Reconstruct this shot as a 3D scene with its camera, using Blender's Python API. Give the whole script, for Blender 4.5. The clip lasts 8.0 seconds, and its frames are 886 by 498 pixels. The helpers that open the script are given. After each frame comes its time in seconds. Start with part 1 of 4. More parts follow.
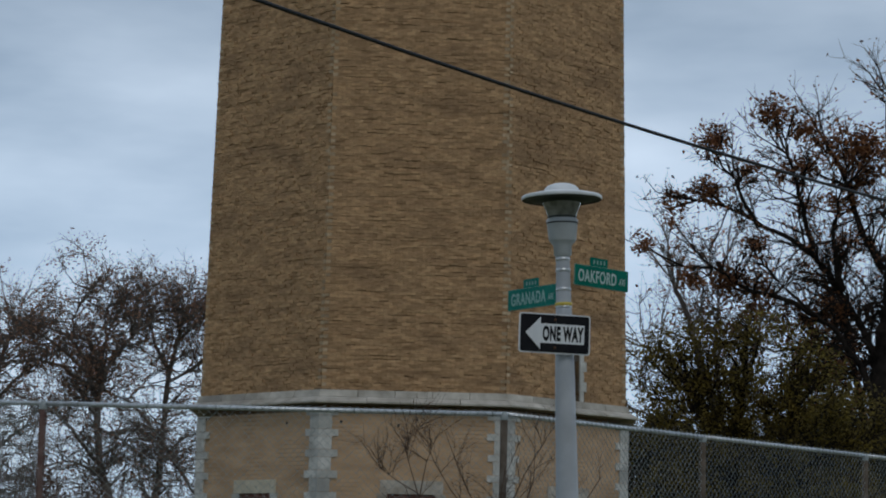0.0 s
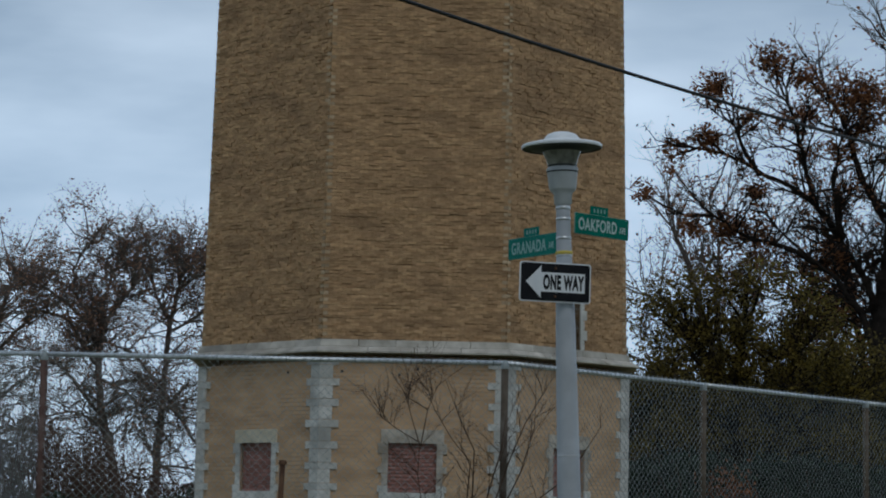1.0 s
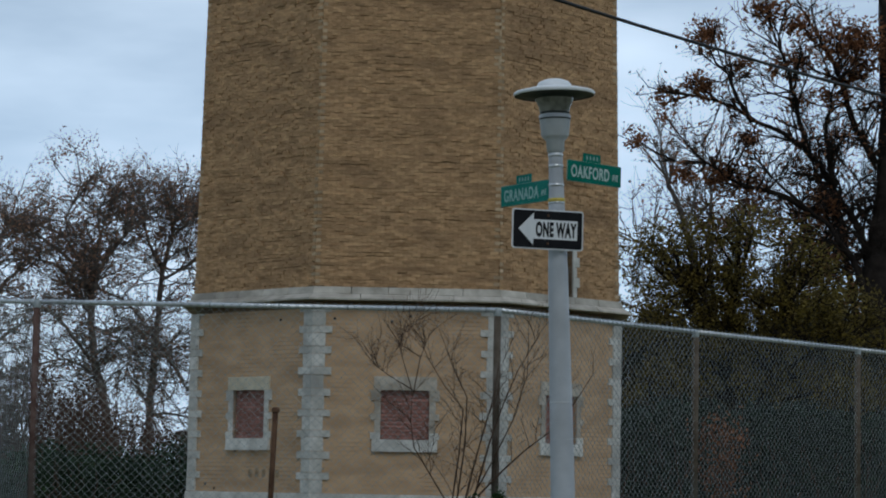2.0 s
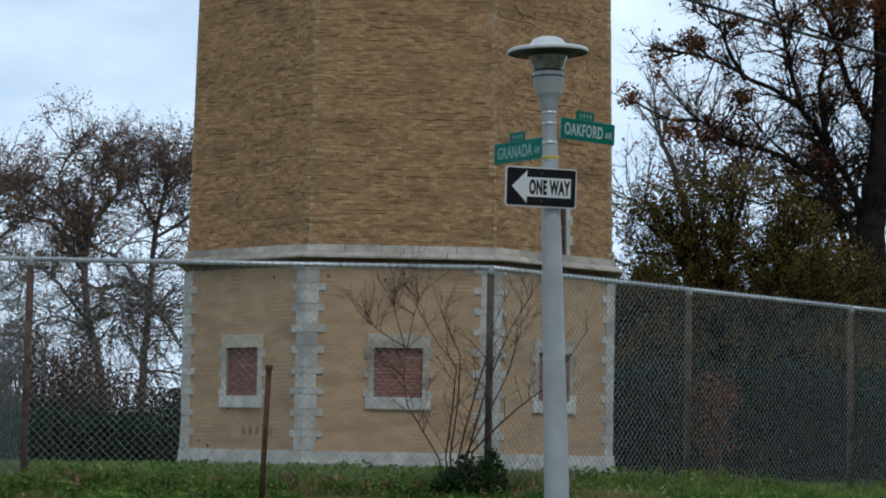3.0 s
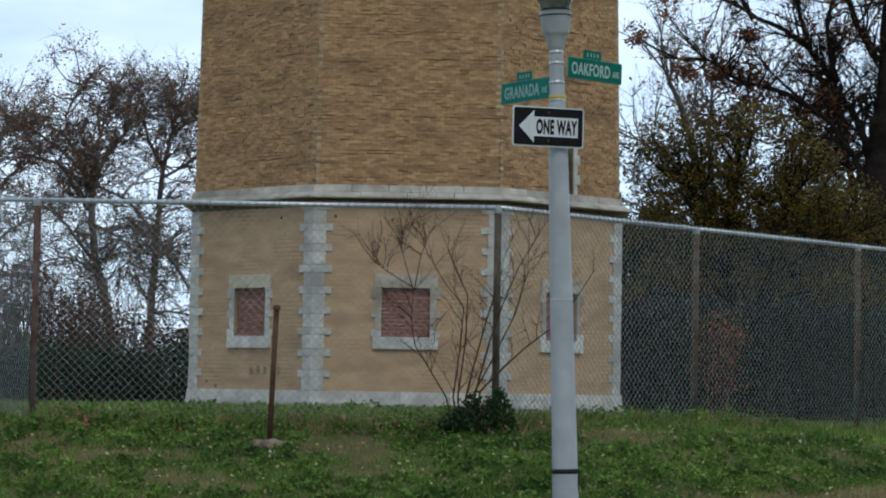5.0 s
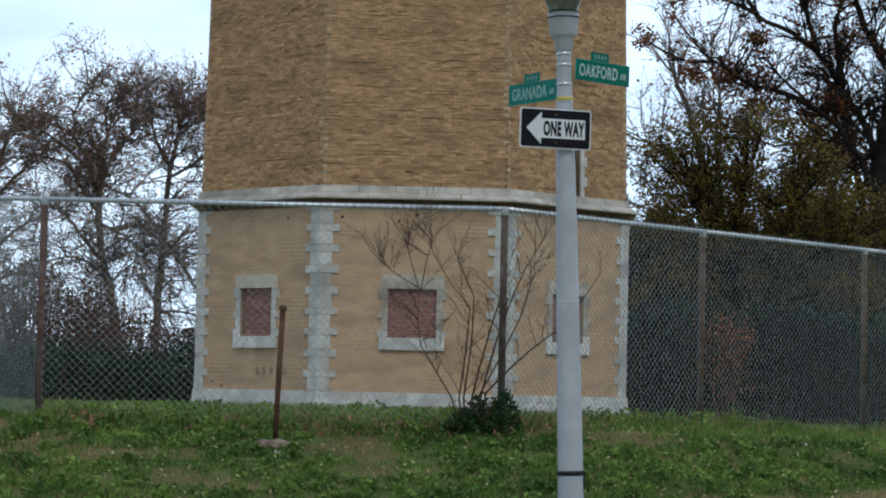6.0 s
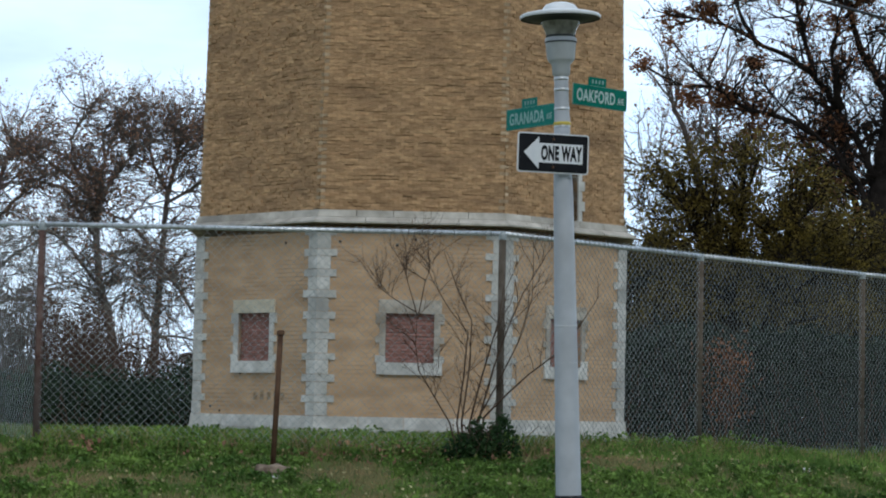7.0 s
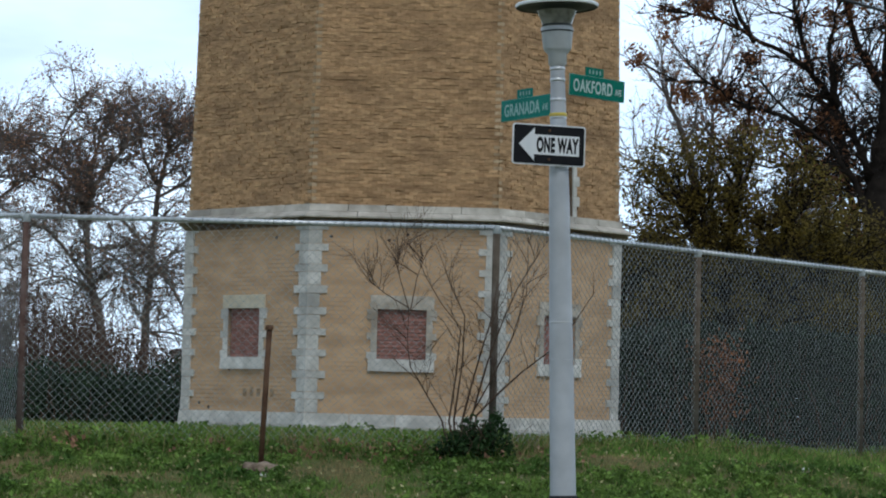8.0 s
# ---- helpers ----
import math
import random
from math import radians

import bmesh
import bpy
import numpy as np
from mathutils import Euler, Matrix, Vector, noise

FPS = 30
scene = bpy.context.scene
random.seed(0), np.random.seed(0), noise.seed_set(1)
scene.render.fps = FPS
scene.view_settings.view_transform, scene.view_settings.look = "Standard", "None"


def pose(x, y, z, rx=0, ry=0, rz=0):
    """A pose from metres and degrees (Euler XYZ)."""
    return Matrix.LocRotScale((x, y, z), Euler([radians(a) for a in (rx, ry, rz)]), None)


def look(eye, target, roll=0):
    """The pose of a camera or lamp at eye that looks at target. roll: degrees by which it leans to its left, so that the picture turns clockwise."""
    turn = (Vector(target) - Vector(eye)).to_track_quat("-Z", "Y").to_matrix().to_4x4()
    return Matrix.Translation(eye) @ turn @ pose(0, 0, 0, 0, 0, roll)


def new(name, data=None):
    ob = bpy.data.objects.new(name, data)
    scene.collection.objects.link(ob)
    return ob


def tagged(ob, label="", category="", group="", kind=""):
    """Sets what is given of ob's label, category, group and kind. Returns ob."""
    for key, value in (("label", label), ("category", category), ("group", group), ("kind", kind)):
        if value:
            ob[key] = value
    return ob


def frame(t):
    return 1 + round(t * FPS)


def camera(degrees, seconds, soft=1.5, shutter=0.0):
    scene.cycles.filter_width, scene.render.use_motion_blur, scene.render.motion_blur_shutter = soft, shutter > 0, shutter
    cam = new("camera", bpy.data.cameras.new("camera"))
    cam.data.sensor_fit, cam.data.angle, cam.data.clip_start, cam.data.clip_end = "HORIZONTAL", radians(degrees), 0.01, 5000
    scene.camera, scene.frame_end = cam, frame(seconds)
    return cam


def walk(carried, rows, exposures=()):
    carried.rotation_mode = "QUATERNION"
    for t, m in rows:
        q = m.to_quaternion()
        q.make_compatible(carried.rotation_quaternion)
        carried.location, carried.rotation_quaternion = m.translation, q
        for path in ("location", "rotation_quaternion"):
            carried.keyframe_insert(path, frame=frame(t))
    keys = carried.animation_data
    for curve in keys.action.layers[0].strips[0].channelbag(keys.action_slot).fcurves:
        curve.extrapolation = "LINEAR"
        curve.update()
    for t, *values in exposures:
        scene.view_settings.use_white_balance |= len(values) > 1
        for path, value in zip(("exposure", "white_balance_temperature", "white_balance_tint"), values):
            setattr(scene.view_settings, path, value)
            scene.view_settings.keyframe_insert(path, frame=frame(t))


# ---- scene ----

# ---- camera and walk ----
cam = camera(20.0, 8.0, soft=2.0)
EYE = 1.6
# seconds, metres forward, yaw, pitch, roll
ROWS = [
    (0.0, 0.0, 0.128, 7.888, 1.357),
    (0.5, 0.0, 0.205, 7.392, 1.048),
    (1.0, 0.0, 0.110, 6.729, 1.132),
    (1.5, 0.0, 0.012, 6.071, 1.103),
    (3.0, 0.0, -0.253, 4.568, 1.071),
    (3.5, 0.0, -0.234, 4.047, 1.194),
    (4.0, 0.0, -0.229, 3.602, 1.031),
    (4.5, 0.0, -0.165, 3.195, 0.832),
    (6.0, 0.0, 0.039, 3.219, 1.264),
    (6.5, 0.0, 0.057, 3.546, 1.214),
    (7.0, 0.0, 0.0, 3.783, 1.2),
    (7.5, 0.0, -0.106, 3.821, 1.315),
    (7.9, 0.06, -0.140, 3.745, 1.32),
    (8.0, 0.45, -0.170, 3.73, 1.45),
]
# seconds, stops, kelvin, tint
EXPOSURES = [(0.0, -0.84, 6400, 9), (0.6, -0.88, 6300, 8), (1.0, -0.86, 6230, 7), (1.7, -0.74, 6230, 7), (3.0, -0.38, 6380, 8), (4.5, -0.27, 6400, 8), (6.0, -0.05, 6400, 8), (8.0, -0.02, 6400, 8)]
walk(cam, [(t, pose(0, fwd, EYE, 90 + pitch, 0, yaw) @ pose(0, 0, 0, 0, 0, roll)) for t, fwd, yaw, pitch, roll in ROWS], EXPOSURES)

# ---- world and sun: an overcast autumn sky ----
SUN_EL, SUN_ROT = radians(49), radians(166)
world = bpy.data.worlds.new("overcast_sky")
scene.world = world
world.use_nodes = True
wn, wl = world.node_tree.nodes, world.node_tree.links
wn.clear()
w_out = wn.new("ShaderNodeOutputWorld")
w_bg = wn.new("ShaderNodeBackground")
w_sky = wn.new("ShaderNodeTexSky")
w_sky.sky_type, w_sky.sun_disc = "NISHITA", False
w_sky.sun_elevation, w_sky.sun_rotation = SUN_EL, SUN_ROT
w_co = wn.new("ShaderNodeTexCoord")
w_map = wn.new("ShaderNodeMapping")
w_map.inputs["Scale"].default_value = (1.0, 1.0, 3.2)
w_map.inputs["Location"].default_value = (0.35, 0.1, 0.23)
w_noise = wn.new("ShaderNodeTexNoise")
w_noise.inputs["Scale"].default_value = 5.5
w_noise.inputs["Detail"].default_value = 5.0
w_noise.inputs["Roughness"].default_value = 0.5
w_ramp = wn.new("ShaderNodeValToRGB")
w_ramp.color_ramp.elements[0].position, w_ramp.color_ramp.elements[0].color = 0.3, (2.8, 3.72, 4.95, 1)
w_ramp.color_ramp.elements[1].position, w_ramp.color_ramp.elements[1].color = 0.72, (6.2, 7.3, 8.7, 1)
w_mix = wn.new("ShaderNodeMixRGB")
w_mix.inputs["Fac"].default_value = 0.9
wl.new(w_co.outputs["Generated"], w_map.inputs["Vector"])
wl.new(w_map.outputs["Vector"], w_noise.inputs["Vector"])
wl.new(w_noise.outputs["Fac"], w_ramp.inputs["Fac"])
wl.new(w_sky.outputs["Color"], w_mix.inputs["Color1"])
wl.new(w_ramp.outputs["Color"], w_mix.inputs["Color2"])
wl.new(w_mix.outputs["Color"], w_bg.inputs["Color"])
w_sep = wn.new("ShaderNodeSeparateXYZ")
wl.new(w_co.outputs["Generated"], w_sep.inputs["Vector"])
w_az = wn.new("ShaderNodeMapRange")
w_az.inputs["From Min"].default_value, w_az.inputs["From Max"].default_value = -1.0, 1.0
w_az.inputs["To Min"].default_value, w_az.inputs["To Max"].default_value = 0.62, 1.3
wl.new(w_sep.outputs["Y"], w_az.inputs["Value"])
w_el = wn.new("ShaderNodeMapRange")
w_el.inputs["From Min"].default_value, w_el.inputs["From Max"].default_value = 0.03, 0.24
w_el.inputs["To Min"].default_value, w_el.inputs["To Max"].default_value = 1.22, 0.69
wl.new(w_sep.outputs["Z"], w_el.inputs["Value"])
w_mul = wn.new("ShaderNodeMath")
w_mul.operation = "MULTIPLY"
wl.new(w_az.outputs["Result"], w_mul.inputs[0])
wl.new(w_el.outputs["Result"], w_mul.inputs[1])
w_str = wn.new("ShaderNodeMath")
w_str.operation = "MULTIPLY"
w_str.inputs[1].default_value = 0.172
wl.new(w_mul.outputs[0], w_str.inputs[0])
wl.new(w_str.outputs[0], w_bg.inputs["Strength"])
wl.new(w_bg.outputs["Background"], w_out.inputs["Surface"])

sun_data = bpy.data.lights.new("sun", "SUN")
sun_data.energy, sun_data.angle, sun_data.color = 1.0, radians(25), (1.0, 0.985, 0.96)
sun = new("sun", sun_data)
sun.matrix_world = look((5, -10, 24), (0, 10, 0))


# ---- materials ----
def material(name, dark, light, scale=8.0, rough=0.85, bump=0.3, bump_scale=60.0, metal=0.0, vary=0.0, stain=None, stain_scale=1.2, stain_amount=0.5, stretch=(1, 1, 1), dist=0.01):
    """Two tones by noise, broad stains, piece-to-piece variation and a fine relief."""
    m = bpy.data.materials.new(name)
    m.use_nodes = True
    n, l = m.node_tree.nodes, m.node_tree.links
    bsdf = n["Principled BSDF"]
    co = n.new("ShaderNodeTexCoord")
    mp = n.new("ShaderNodeMapping")
    mp.inputs["Scale"].default_value = stretch
    l.new(co.outputs["Object"], mp.inputs["Vector"])
    fine = n.new("ShaderNodeTexNoise")
    fine.inputs["Scale"].default_value, fine.inputs["Detail"].default_value = scale, 6.0
    l.new(mp.outputs["Vector"], fine.inputs["Vector"])
    ramp = n.new("ShaderNodeValToRGB")
    ramp.color_ramp.elements[0].position, ramp.color_ramp.elements[0].color = 0.32, (*dark, 1)
    ramp.color_ramp.elements[1].position, ramp.color_ramp.elements[1].color = 0.68, (*light, 1)
    l.new(fine.outputs["Fac"], ramp.inputs["Fac"])
    colour = ramp.outputs["Color"]
    if stain:
        broad = n.new("ShaderNodeTexNoise")
        broad.inputs["Scale"].default_value, broad.inputs["Detail"].default_value = stain_scale, 4.0
        l.new(mp.outputs["Vector"], broad.inputs["Vector"])
        sr = n.new("ShaderNodeMapRange")
        sr.inputs["From Min"].default_value, sr.inputs["From Max"].default_value = 0.48, 0.68
        sr.inputs["To Max"].default_value = stain_amount
        l.new(broad.outputs["Fac"], sr.inputs["Value"])
        mx = n.new("ShaderNodeMixRGB")
        mx.inputs["Color2"].default_value = (*stain, 1)
        l.new(sr.outputs["Result"], mx.inputs["Fac"])
        l.new(colour, mx.inputs["Color1"])
        colour = mx.outputs["Color"]
    if vary:
        info, geo = n.new("ShaderNodeObjectInfo"), n.new("ShaderNodeNewGeometry")
        add, fr = n.new("ShaderNodeMath"), n.new("ShaderNodeMath")
        add.operation, fr.operation = "ADD", "FRACT"
        l.new(info.outputs["Random"], add.inputs[0])
        l.new(geo.outputs["Random Per Island"], add.inputs[1])
        l.new(add.outputs[0], fr.inputs[0])
        mr = n.new("ShaderNodeMapRange")
        mr.inputs["To Min"].default_value, mr.inputs["To Max"].default_value = 1.0 - vary, 1.0 + vary
        l.new(fr.outputs[0], mr.inputs["Value"])
        hs = n.new("ShaderNodeHueSaturation")
        l.new(mr.outputs["Result"], hs.inputs["Value"])
        l.new(colour, hs.inputs["Color"])
        colour = hs.outputs["Color"]
    l.new(colour, bsdf.inputs["Base Color"])
    bsdf.inputs["Roughness"].default_value, bsdf.inputs["Metallic"].default_value = rough, metal
    bsdf.inputs["Specular IOR Level"].default_value = 0.15 if rough > 0.8 else 0.4
    if bump:
        rel = n.new("ShaderNodeTexNoise")
        rel.inputs["Scale"].default_value, rel.inputs["Detail"].default_value = bump_scale, 4.0
        l.new(mp.outputs["Vector"], rel.inputs["Vector"])
        bp = n.new("ShaderNodeBump")
        bp.inputs["Strength"].default_value, bp.inputs["Distance"].default_value = bump, dist
        l.new(rel.outputs["Fac"], bp.inputs["Height"])
        l.new(bp.outputs["Normal"], bsdf.inputs["Normal"])
    return m


def leafy(name, dark, light, vary=0.4, rough=0.6, thru_light=0.35):
    """A leaf's surface: it reflects, and lets a part of the light through."""
    m = material(name, dark, light, 2.2, rough, 0, vary=vary)
    n, l = m.node_tree.nodes, m.node_tree.links
    bsdf = n["Principled BSDF"]
    bsdf.inputs["Specular IOR Level"].default_value = 0.25
    thru, mix = n.new("ShaderNodeBsdfTranslucent"), n.new("ShaderNodeMixShader")
    mix.inputs["Fac"].default_value = thru_light
    l.new(bsdf.inputs["Base Color"].links[0].from_socket, thru.inputs["Color"])
    l.new(bsdf.outputs["BSDF"], mix.inputs[1])
    l.new(thru.outputs["BSDF"], mix.inputs[2])
    l.new(mix.outputs["Shader"], n["Material Output"].inputs["Surface"])
    return m


BRICK = material("buff_brick", (0.41, 0.25, 0.13), (0.60, 0.385, 0.21), 9.0, 0.9, 0.8, 45, vary=0.17, stain=(0.25, 0.155, 0.09), stain_scale=1.0, stain_amount=0.5, stretch=(1, 1, 3.4), dist=0.012)


def coursed(m, step, amount):
    """Faint bed joints at even heights, broken by noise, in a wall's colour and relief."""
    n, l = m.node_tree.nodes, m.node_tree.links
    bsdf = n["Principled BSDF"]
    colour = bsdf.inputs["Base Color"].links[0].from_socket
    co, sep = n.new("ShaderNodeTexCoord"), n.new("ShaderNodeSeparateXYZ")
    l.new(co.outputs["Object"], sep.inputs["Vector"])
    mul, fr, lt = n.new("ShaderNodeMath"), n.new("ShaderNodeMath"), n.new("ShaderNodeMath")
    mul.operation, fr.operation, lt.operation = "MULTIPLY", "FRACT", "LESS_THAN"
    mul.inputs[1].default_value, lt.inputs[1].default_value = 1.0 / step, 0.2
    l.new(sep.outputs["Z"], mul.inputs[0])
    l.new(mul.outputs[0], fr.inputs[0])
    l.new(fr.outputs[0], lt.inputs[0])
    wear = n.new("ShaderNodeTexNoise")
    wear.inputs["Scale"].default_value, wear.inputs["Detail"].default_value = 2.4, 5.0
    l.new(co.outputs["Object"], wear.inputs["Vector"])
    mr = n.new("ShaderNodeMapRange")
    mr.inputs["From Min"].default_value, mr.inputs["From Max"].default_value = 0.45, 0.7
    mr.inputs["To Max"].default_value = amount
    l.new(wear.outputs["Fac"], mr.inputs["Value"])
    fac = n.new("ShaderNodeMath")
    fac.operation = "MULTIPLY"
    l.new(mr.outputs["Result"], fac.inputs[0])
    l.new(lt.outputs[0], fac.inputs[1])
    mx = n.new("ShaderNodeMixRGB")
    mx.inputs["Color2"].default_value = (0.2, 0.13, 0.075, 1)
    l.new(fac.outputs[0], mx.inputs["Fac"])
    l.new(colour, mx.inputs["Color1"])
    l.new(mx.outputs["Color"], bsdf.inputs["Base Color"])


BRICK_PALE = material("pale_corner_brick", (0.42, 0.30, 0.185), (0.58, 0.44, 0.29), 14, 0.9, 0.5, 70, vary=0.25)
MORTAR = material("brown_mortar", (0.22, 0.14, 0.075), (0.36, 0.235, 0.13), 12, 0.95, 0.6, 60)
BASE_BRICK = material("smooth_buff_facing_brick", (0.50, 0.332, 0.198), (0.60, 0.408, 0.253), 3.5, 0.85, 0.3, 45, stain=(0.34, 0.225, 0.135), stain_scale=1.3, stain_amount=0.5, stretch=(1, 1, 2.6))
BELT = material("weathered_belt_stone", (0.40, 0.365, 0.31), (0.60, 0.56, 0.49), 5, 0.85, 0.6, 40, vary=0.14, stain=(0.22, 0.2, 0.175), stain_scale=2.0, stain_amount=0.6)
coursed(BASE_BRICK, 0.0575, 0.6)
STONE = material("grey_limestone", (0.50, 0.485, 0.44), (0.70, 0.685, 0.64), 6, 0.85, 0.5, 40, vary=0.1, stain=(0.26, 0.25, 0.23), stain_scale=2.2, stain_amount=0.55)
STONE_WARM = material("creamy_limestone", (0.56, 0.50, 0.38), (0.72, 0.66, 0.52), 6, 0.85, 0.4, 40, stain=(0.4, 0.35, 0.26), stain_scale=2.2, stain_amount=0.4)
STONE_GRIMY = material("grimy_limestone", (0.36, 0.31, 0.25), (0.54, 0.49, 0.42), 7, 0.88, 0.5, 40, vary=0.14, stain=(0.25, 0.2, 0.15), stain_scale=2.6, stain_amount=0.7)
WORN = material("worn_grey_paint", (0.2, 0.15, 0.1), (0.44, 0.31, 0.19), 30, 0.9, 0.2, 60)
RED_BRICK = material("red_infill_brick", (0.29, 0.14, 0.115), (0.42, 0.21, 0.175), 12, 0.9, 0.4, 70, vary=0.2)
RED_MORTAR = material("grey_red_mortar", (0.29, 0.165, 0.135), (0.38, 0.235, 0.2), 15, 0.95, 0.3, 60)
GLASS_DARK = material("dark_dusty_glass", (0.015, 0.016, 0.018), (0.03, 0.03, 0.03), 5, 0.3, 0.05, 20)
ROOFING = material("grey_roofing", (0.08, 0.08, 0.08), (0.14, 0.14, 0.13), 4, 0.9, 0.4, 40)
GALV = material("galvanised_steel", (0.62, 0.64, 0.66), (0.8, 0.82, 0.84), 14, 0.36, 0.06, 40, metal=0.6, stain=(0.3, 0.29, 0.28), stain_scale=3, stain_amount=0.4)
WIRE = material("weathered_galvanised_wire", (0.255, 0.285, 0.285), (0.35, 0.385, 0.38), 9, 0.5, 0, metal=0.2)
RUST_POST = material("rusting_fence_post", (0.075, 0.06, 0.045), (0.15, 0.12, 0.092), 10, 0.85, 0.4, 60, metal=0.1, stain=(0.2, 0.19, 0.17), stain_scale=2.5, stain_amount=0.5)
RED_POST = material("reddish_rusty_post", (0.085, 0.05, 0.042), (0.16, 0.105, 0.088), 10, 0.85, 0.4, 60, stain=(0.2, 0.17, 0.16), stain_scale=2.5, stain_amount=0.4)
RUST = material("rusty_brown_steel", (0.075, 0.04, 0.025), (0.15, 0.085, 0.05), 12, 0.85, 0.4, 60, stain=(0.06, 0.035, 0.025), stain_scale=3)
POLE = material("grey_painted_steel", (0.40, 0.42, 0.45), (0.50, 0.52, 0.55), 5, 0.5, 0.12, 40, stain=(0.33, 0.33, 0.33), stain_scale=1.6, stain_amount=0.45)
LAMP_GREY = material("pale_grey_lamp_housing", (0.46, 0.48, 0.5), (0.58, 0.6, 0.62), 6, 0.45, 0.08, 40, stain=(0.3, 0.3, 0.3), stain_scale=3, stain_amount=0.35)
LAMP_TOP = material("white_lamp_hat", (0.7, 0.72, 0.73), (0.84, 0.85, 0.86), 7, 0.4, 0.05, 40)
LAMP_UNDER = material("dark_lamp_underside", (0.015, 0.022, 0.025), (0.035, 0.042, 0.046), 7, 0.5, 0.05, 40)
LENS = material("frosted_lamp_lens", (0.17, 0.165, 0.14), (0.34, 0.33, 0.29), 16, 0.25, 0.1, 50)
SIGN_GREEN = material("green_sign_sheet", (0.0, 0.13, 0.09), (0.002, 0.17, 0.12), 10, 0.4, 0.03, 60)
SIGN_GREEN_PALE = material("faded_green_sign_sheet", (0.004, 0.18, 0.14), (0.01, 0.22, 0.17), 10, 0.4, 0.03, 60)
SIGN_BLACK = material("black_sign_sheet", (0.008, 0.008, 0.01), (0.014, 0.014, 0.016), 10, 0.4, 0.03, 60)
SIGN_WHITE = material("white_sign_sheet", (0.68, 0.7, 0.72), (0.78, 0.79, 0.8), 10, 0.45, 0.03, 60)
SIGN_LETTER = material("greyed_white_letters", (0.40, 0.53, 0.50), (0.5, 0.62, 0.59), 10, 0.5, 0.03, 60)
SIGN_LETTER_FADED = material("faded_letters", (0.26, 0.46, 0.42), (0.34, 0.54, 0.5), 10, 0.5, 0.03, 60)
SIGN_FAINT = material("dirty_pale_sheet", (0.2, 0.36, 0.32), (0.28, 0.44, 0.4), 10, 0.5, 0.03, 60)
for m in (SIGN_BLACK, SIGN_GREEN, SIGN_GREEN_PALE):
    m.node_tree.nodes["Principled BSDF"].inputs["Specular IOR Level"].default_value = 0.12
YELLOW = material("yellow_tape", (0.55, 0.42, 0.06), (0.65, 0.5, 0.09), 20, 0.5, 0.1, 60)
BLACK = material("black_rubber", (0.008, 0.008, 0.009), (0.016, 0.016, 0.017), 20, 0.6, 0.1, 60)
CONCRETE = material("old_concrete", (0.10, 0.07, 0.05), (0.36, 0.28, 0.21), 9, 0.95, 0.7, 60)
SOIL = material("grassy_soil", (0.07, 0.085, 0.028), (0.13, 0.15, 0.05), 2.5, 0.95, 0.8, 30, stain=(0.23, 0.155, 0.08), stain_scale=0.7, stain_amount=0.75, dist=0.04)
GRASS = leafy("grass_blades", (0.062, 0.13, 0.024), (0.19, 0.30, 0.06), 0.58)
DRY_GRASS = leafy("dry_grass_blades", (0.24, 0.18, 0.085), (0.40, 0.30, 0.15), 0.35)
WEED = leafy("broad_weed_leaves", (0.066, 0.14, 0.026), (0.22, 0.325, 0.072), 0.58)
LITTER = leafy("fallen_leaves", (0.38, 0.31, 0.15), (0.60, 0.54, 0.31), 0.5)
BARK = material("grey_brown_bark", (0.10, 0.083, 0.074), (0.22, 0.19, 0.165), 5, 0.95, 0.6, 20)
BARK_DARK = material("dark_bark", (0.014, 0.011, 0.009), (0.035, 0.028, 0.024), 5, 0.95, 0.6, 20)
TWIG = material("brown_twigs", (0.09, 0.055, 0.04), (0.17, 0.11, 0.085), 8, 0.9, 0.2, 40)
SHRUB_BARK = material("dark_shrub_bark", (0.06, 0.036, 0.025), (0.12, 0.08, 0.058), 10, 0.9, 0.2, 40)
LEAF_BROWN = leafy("dry_brown_leaves", (0.27, 0.135, 0.085), (0.46, 0.26, 0.17), 0.5, 0.6, 0.45)
LEAF_DULL = leafy("grey_brown_brush_leaves", (0.075, 0.046, 0.033), (0.15, 0.095, 0.07), 0.5, 0.6, 0.2)
LEAF_RUST = leafy("rust_brown_oak_leaves", (0.14, 0.06, 0.03), (0.34, 0.145, 0.062), 0.55)
LEAF_OLIVE = leafy("yellow_olive_leaves", (0.09, 0.07, 0.017), (0.225, 0.165, 0.032), 0.55, 0.6, 0.33)
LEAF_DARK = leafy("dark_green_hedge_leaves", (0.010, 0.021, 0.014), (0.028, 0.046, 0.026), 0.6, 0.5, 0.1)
LEAF_HEDGE = leafy("green_hedge_leaves", (0.014, 0.032, 0.018), (0.042, 0.075, 0.032), 0.6, 0.5, 0.12)
LEAF_IVY = leafy("dark_green_ivy_leaves", (0.02, 0.05, 0.018), (0.05, 0.10, 0.03), 0.45)
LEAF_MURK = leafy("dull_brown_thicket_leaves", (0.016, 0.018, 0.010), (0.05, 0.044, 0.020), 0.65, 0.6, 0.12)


# ---- mesh helpers ----
def mesh_from(name, verts, faces, mats, smooth=False, index=None):
    me = bpy.data.meshes.new(name)
    me.from_pydata(verts, [], faces)
    for m in mats if isinstance(mats, (list, tuple)) else [mats]:
        me.materials.append(m)
    if index is not None:
        me.polygons.foreach_set("material_index", index)
    if smooth:
        me.polygons.foreach_set("use_smooth", [True] * len(me.polygons))
    me.update()
    return me


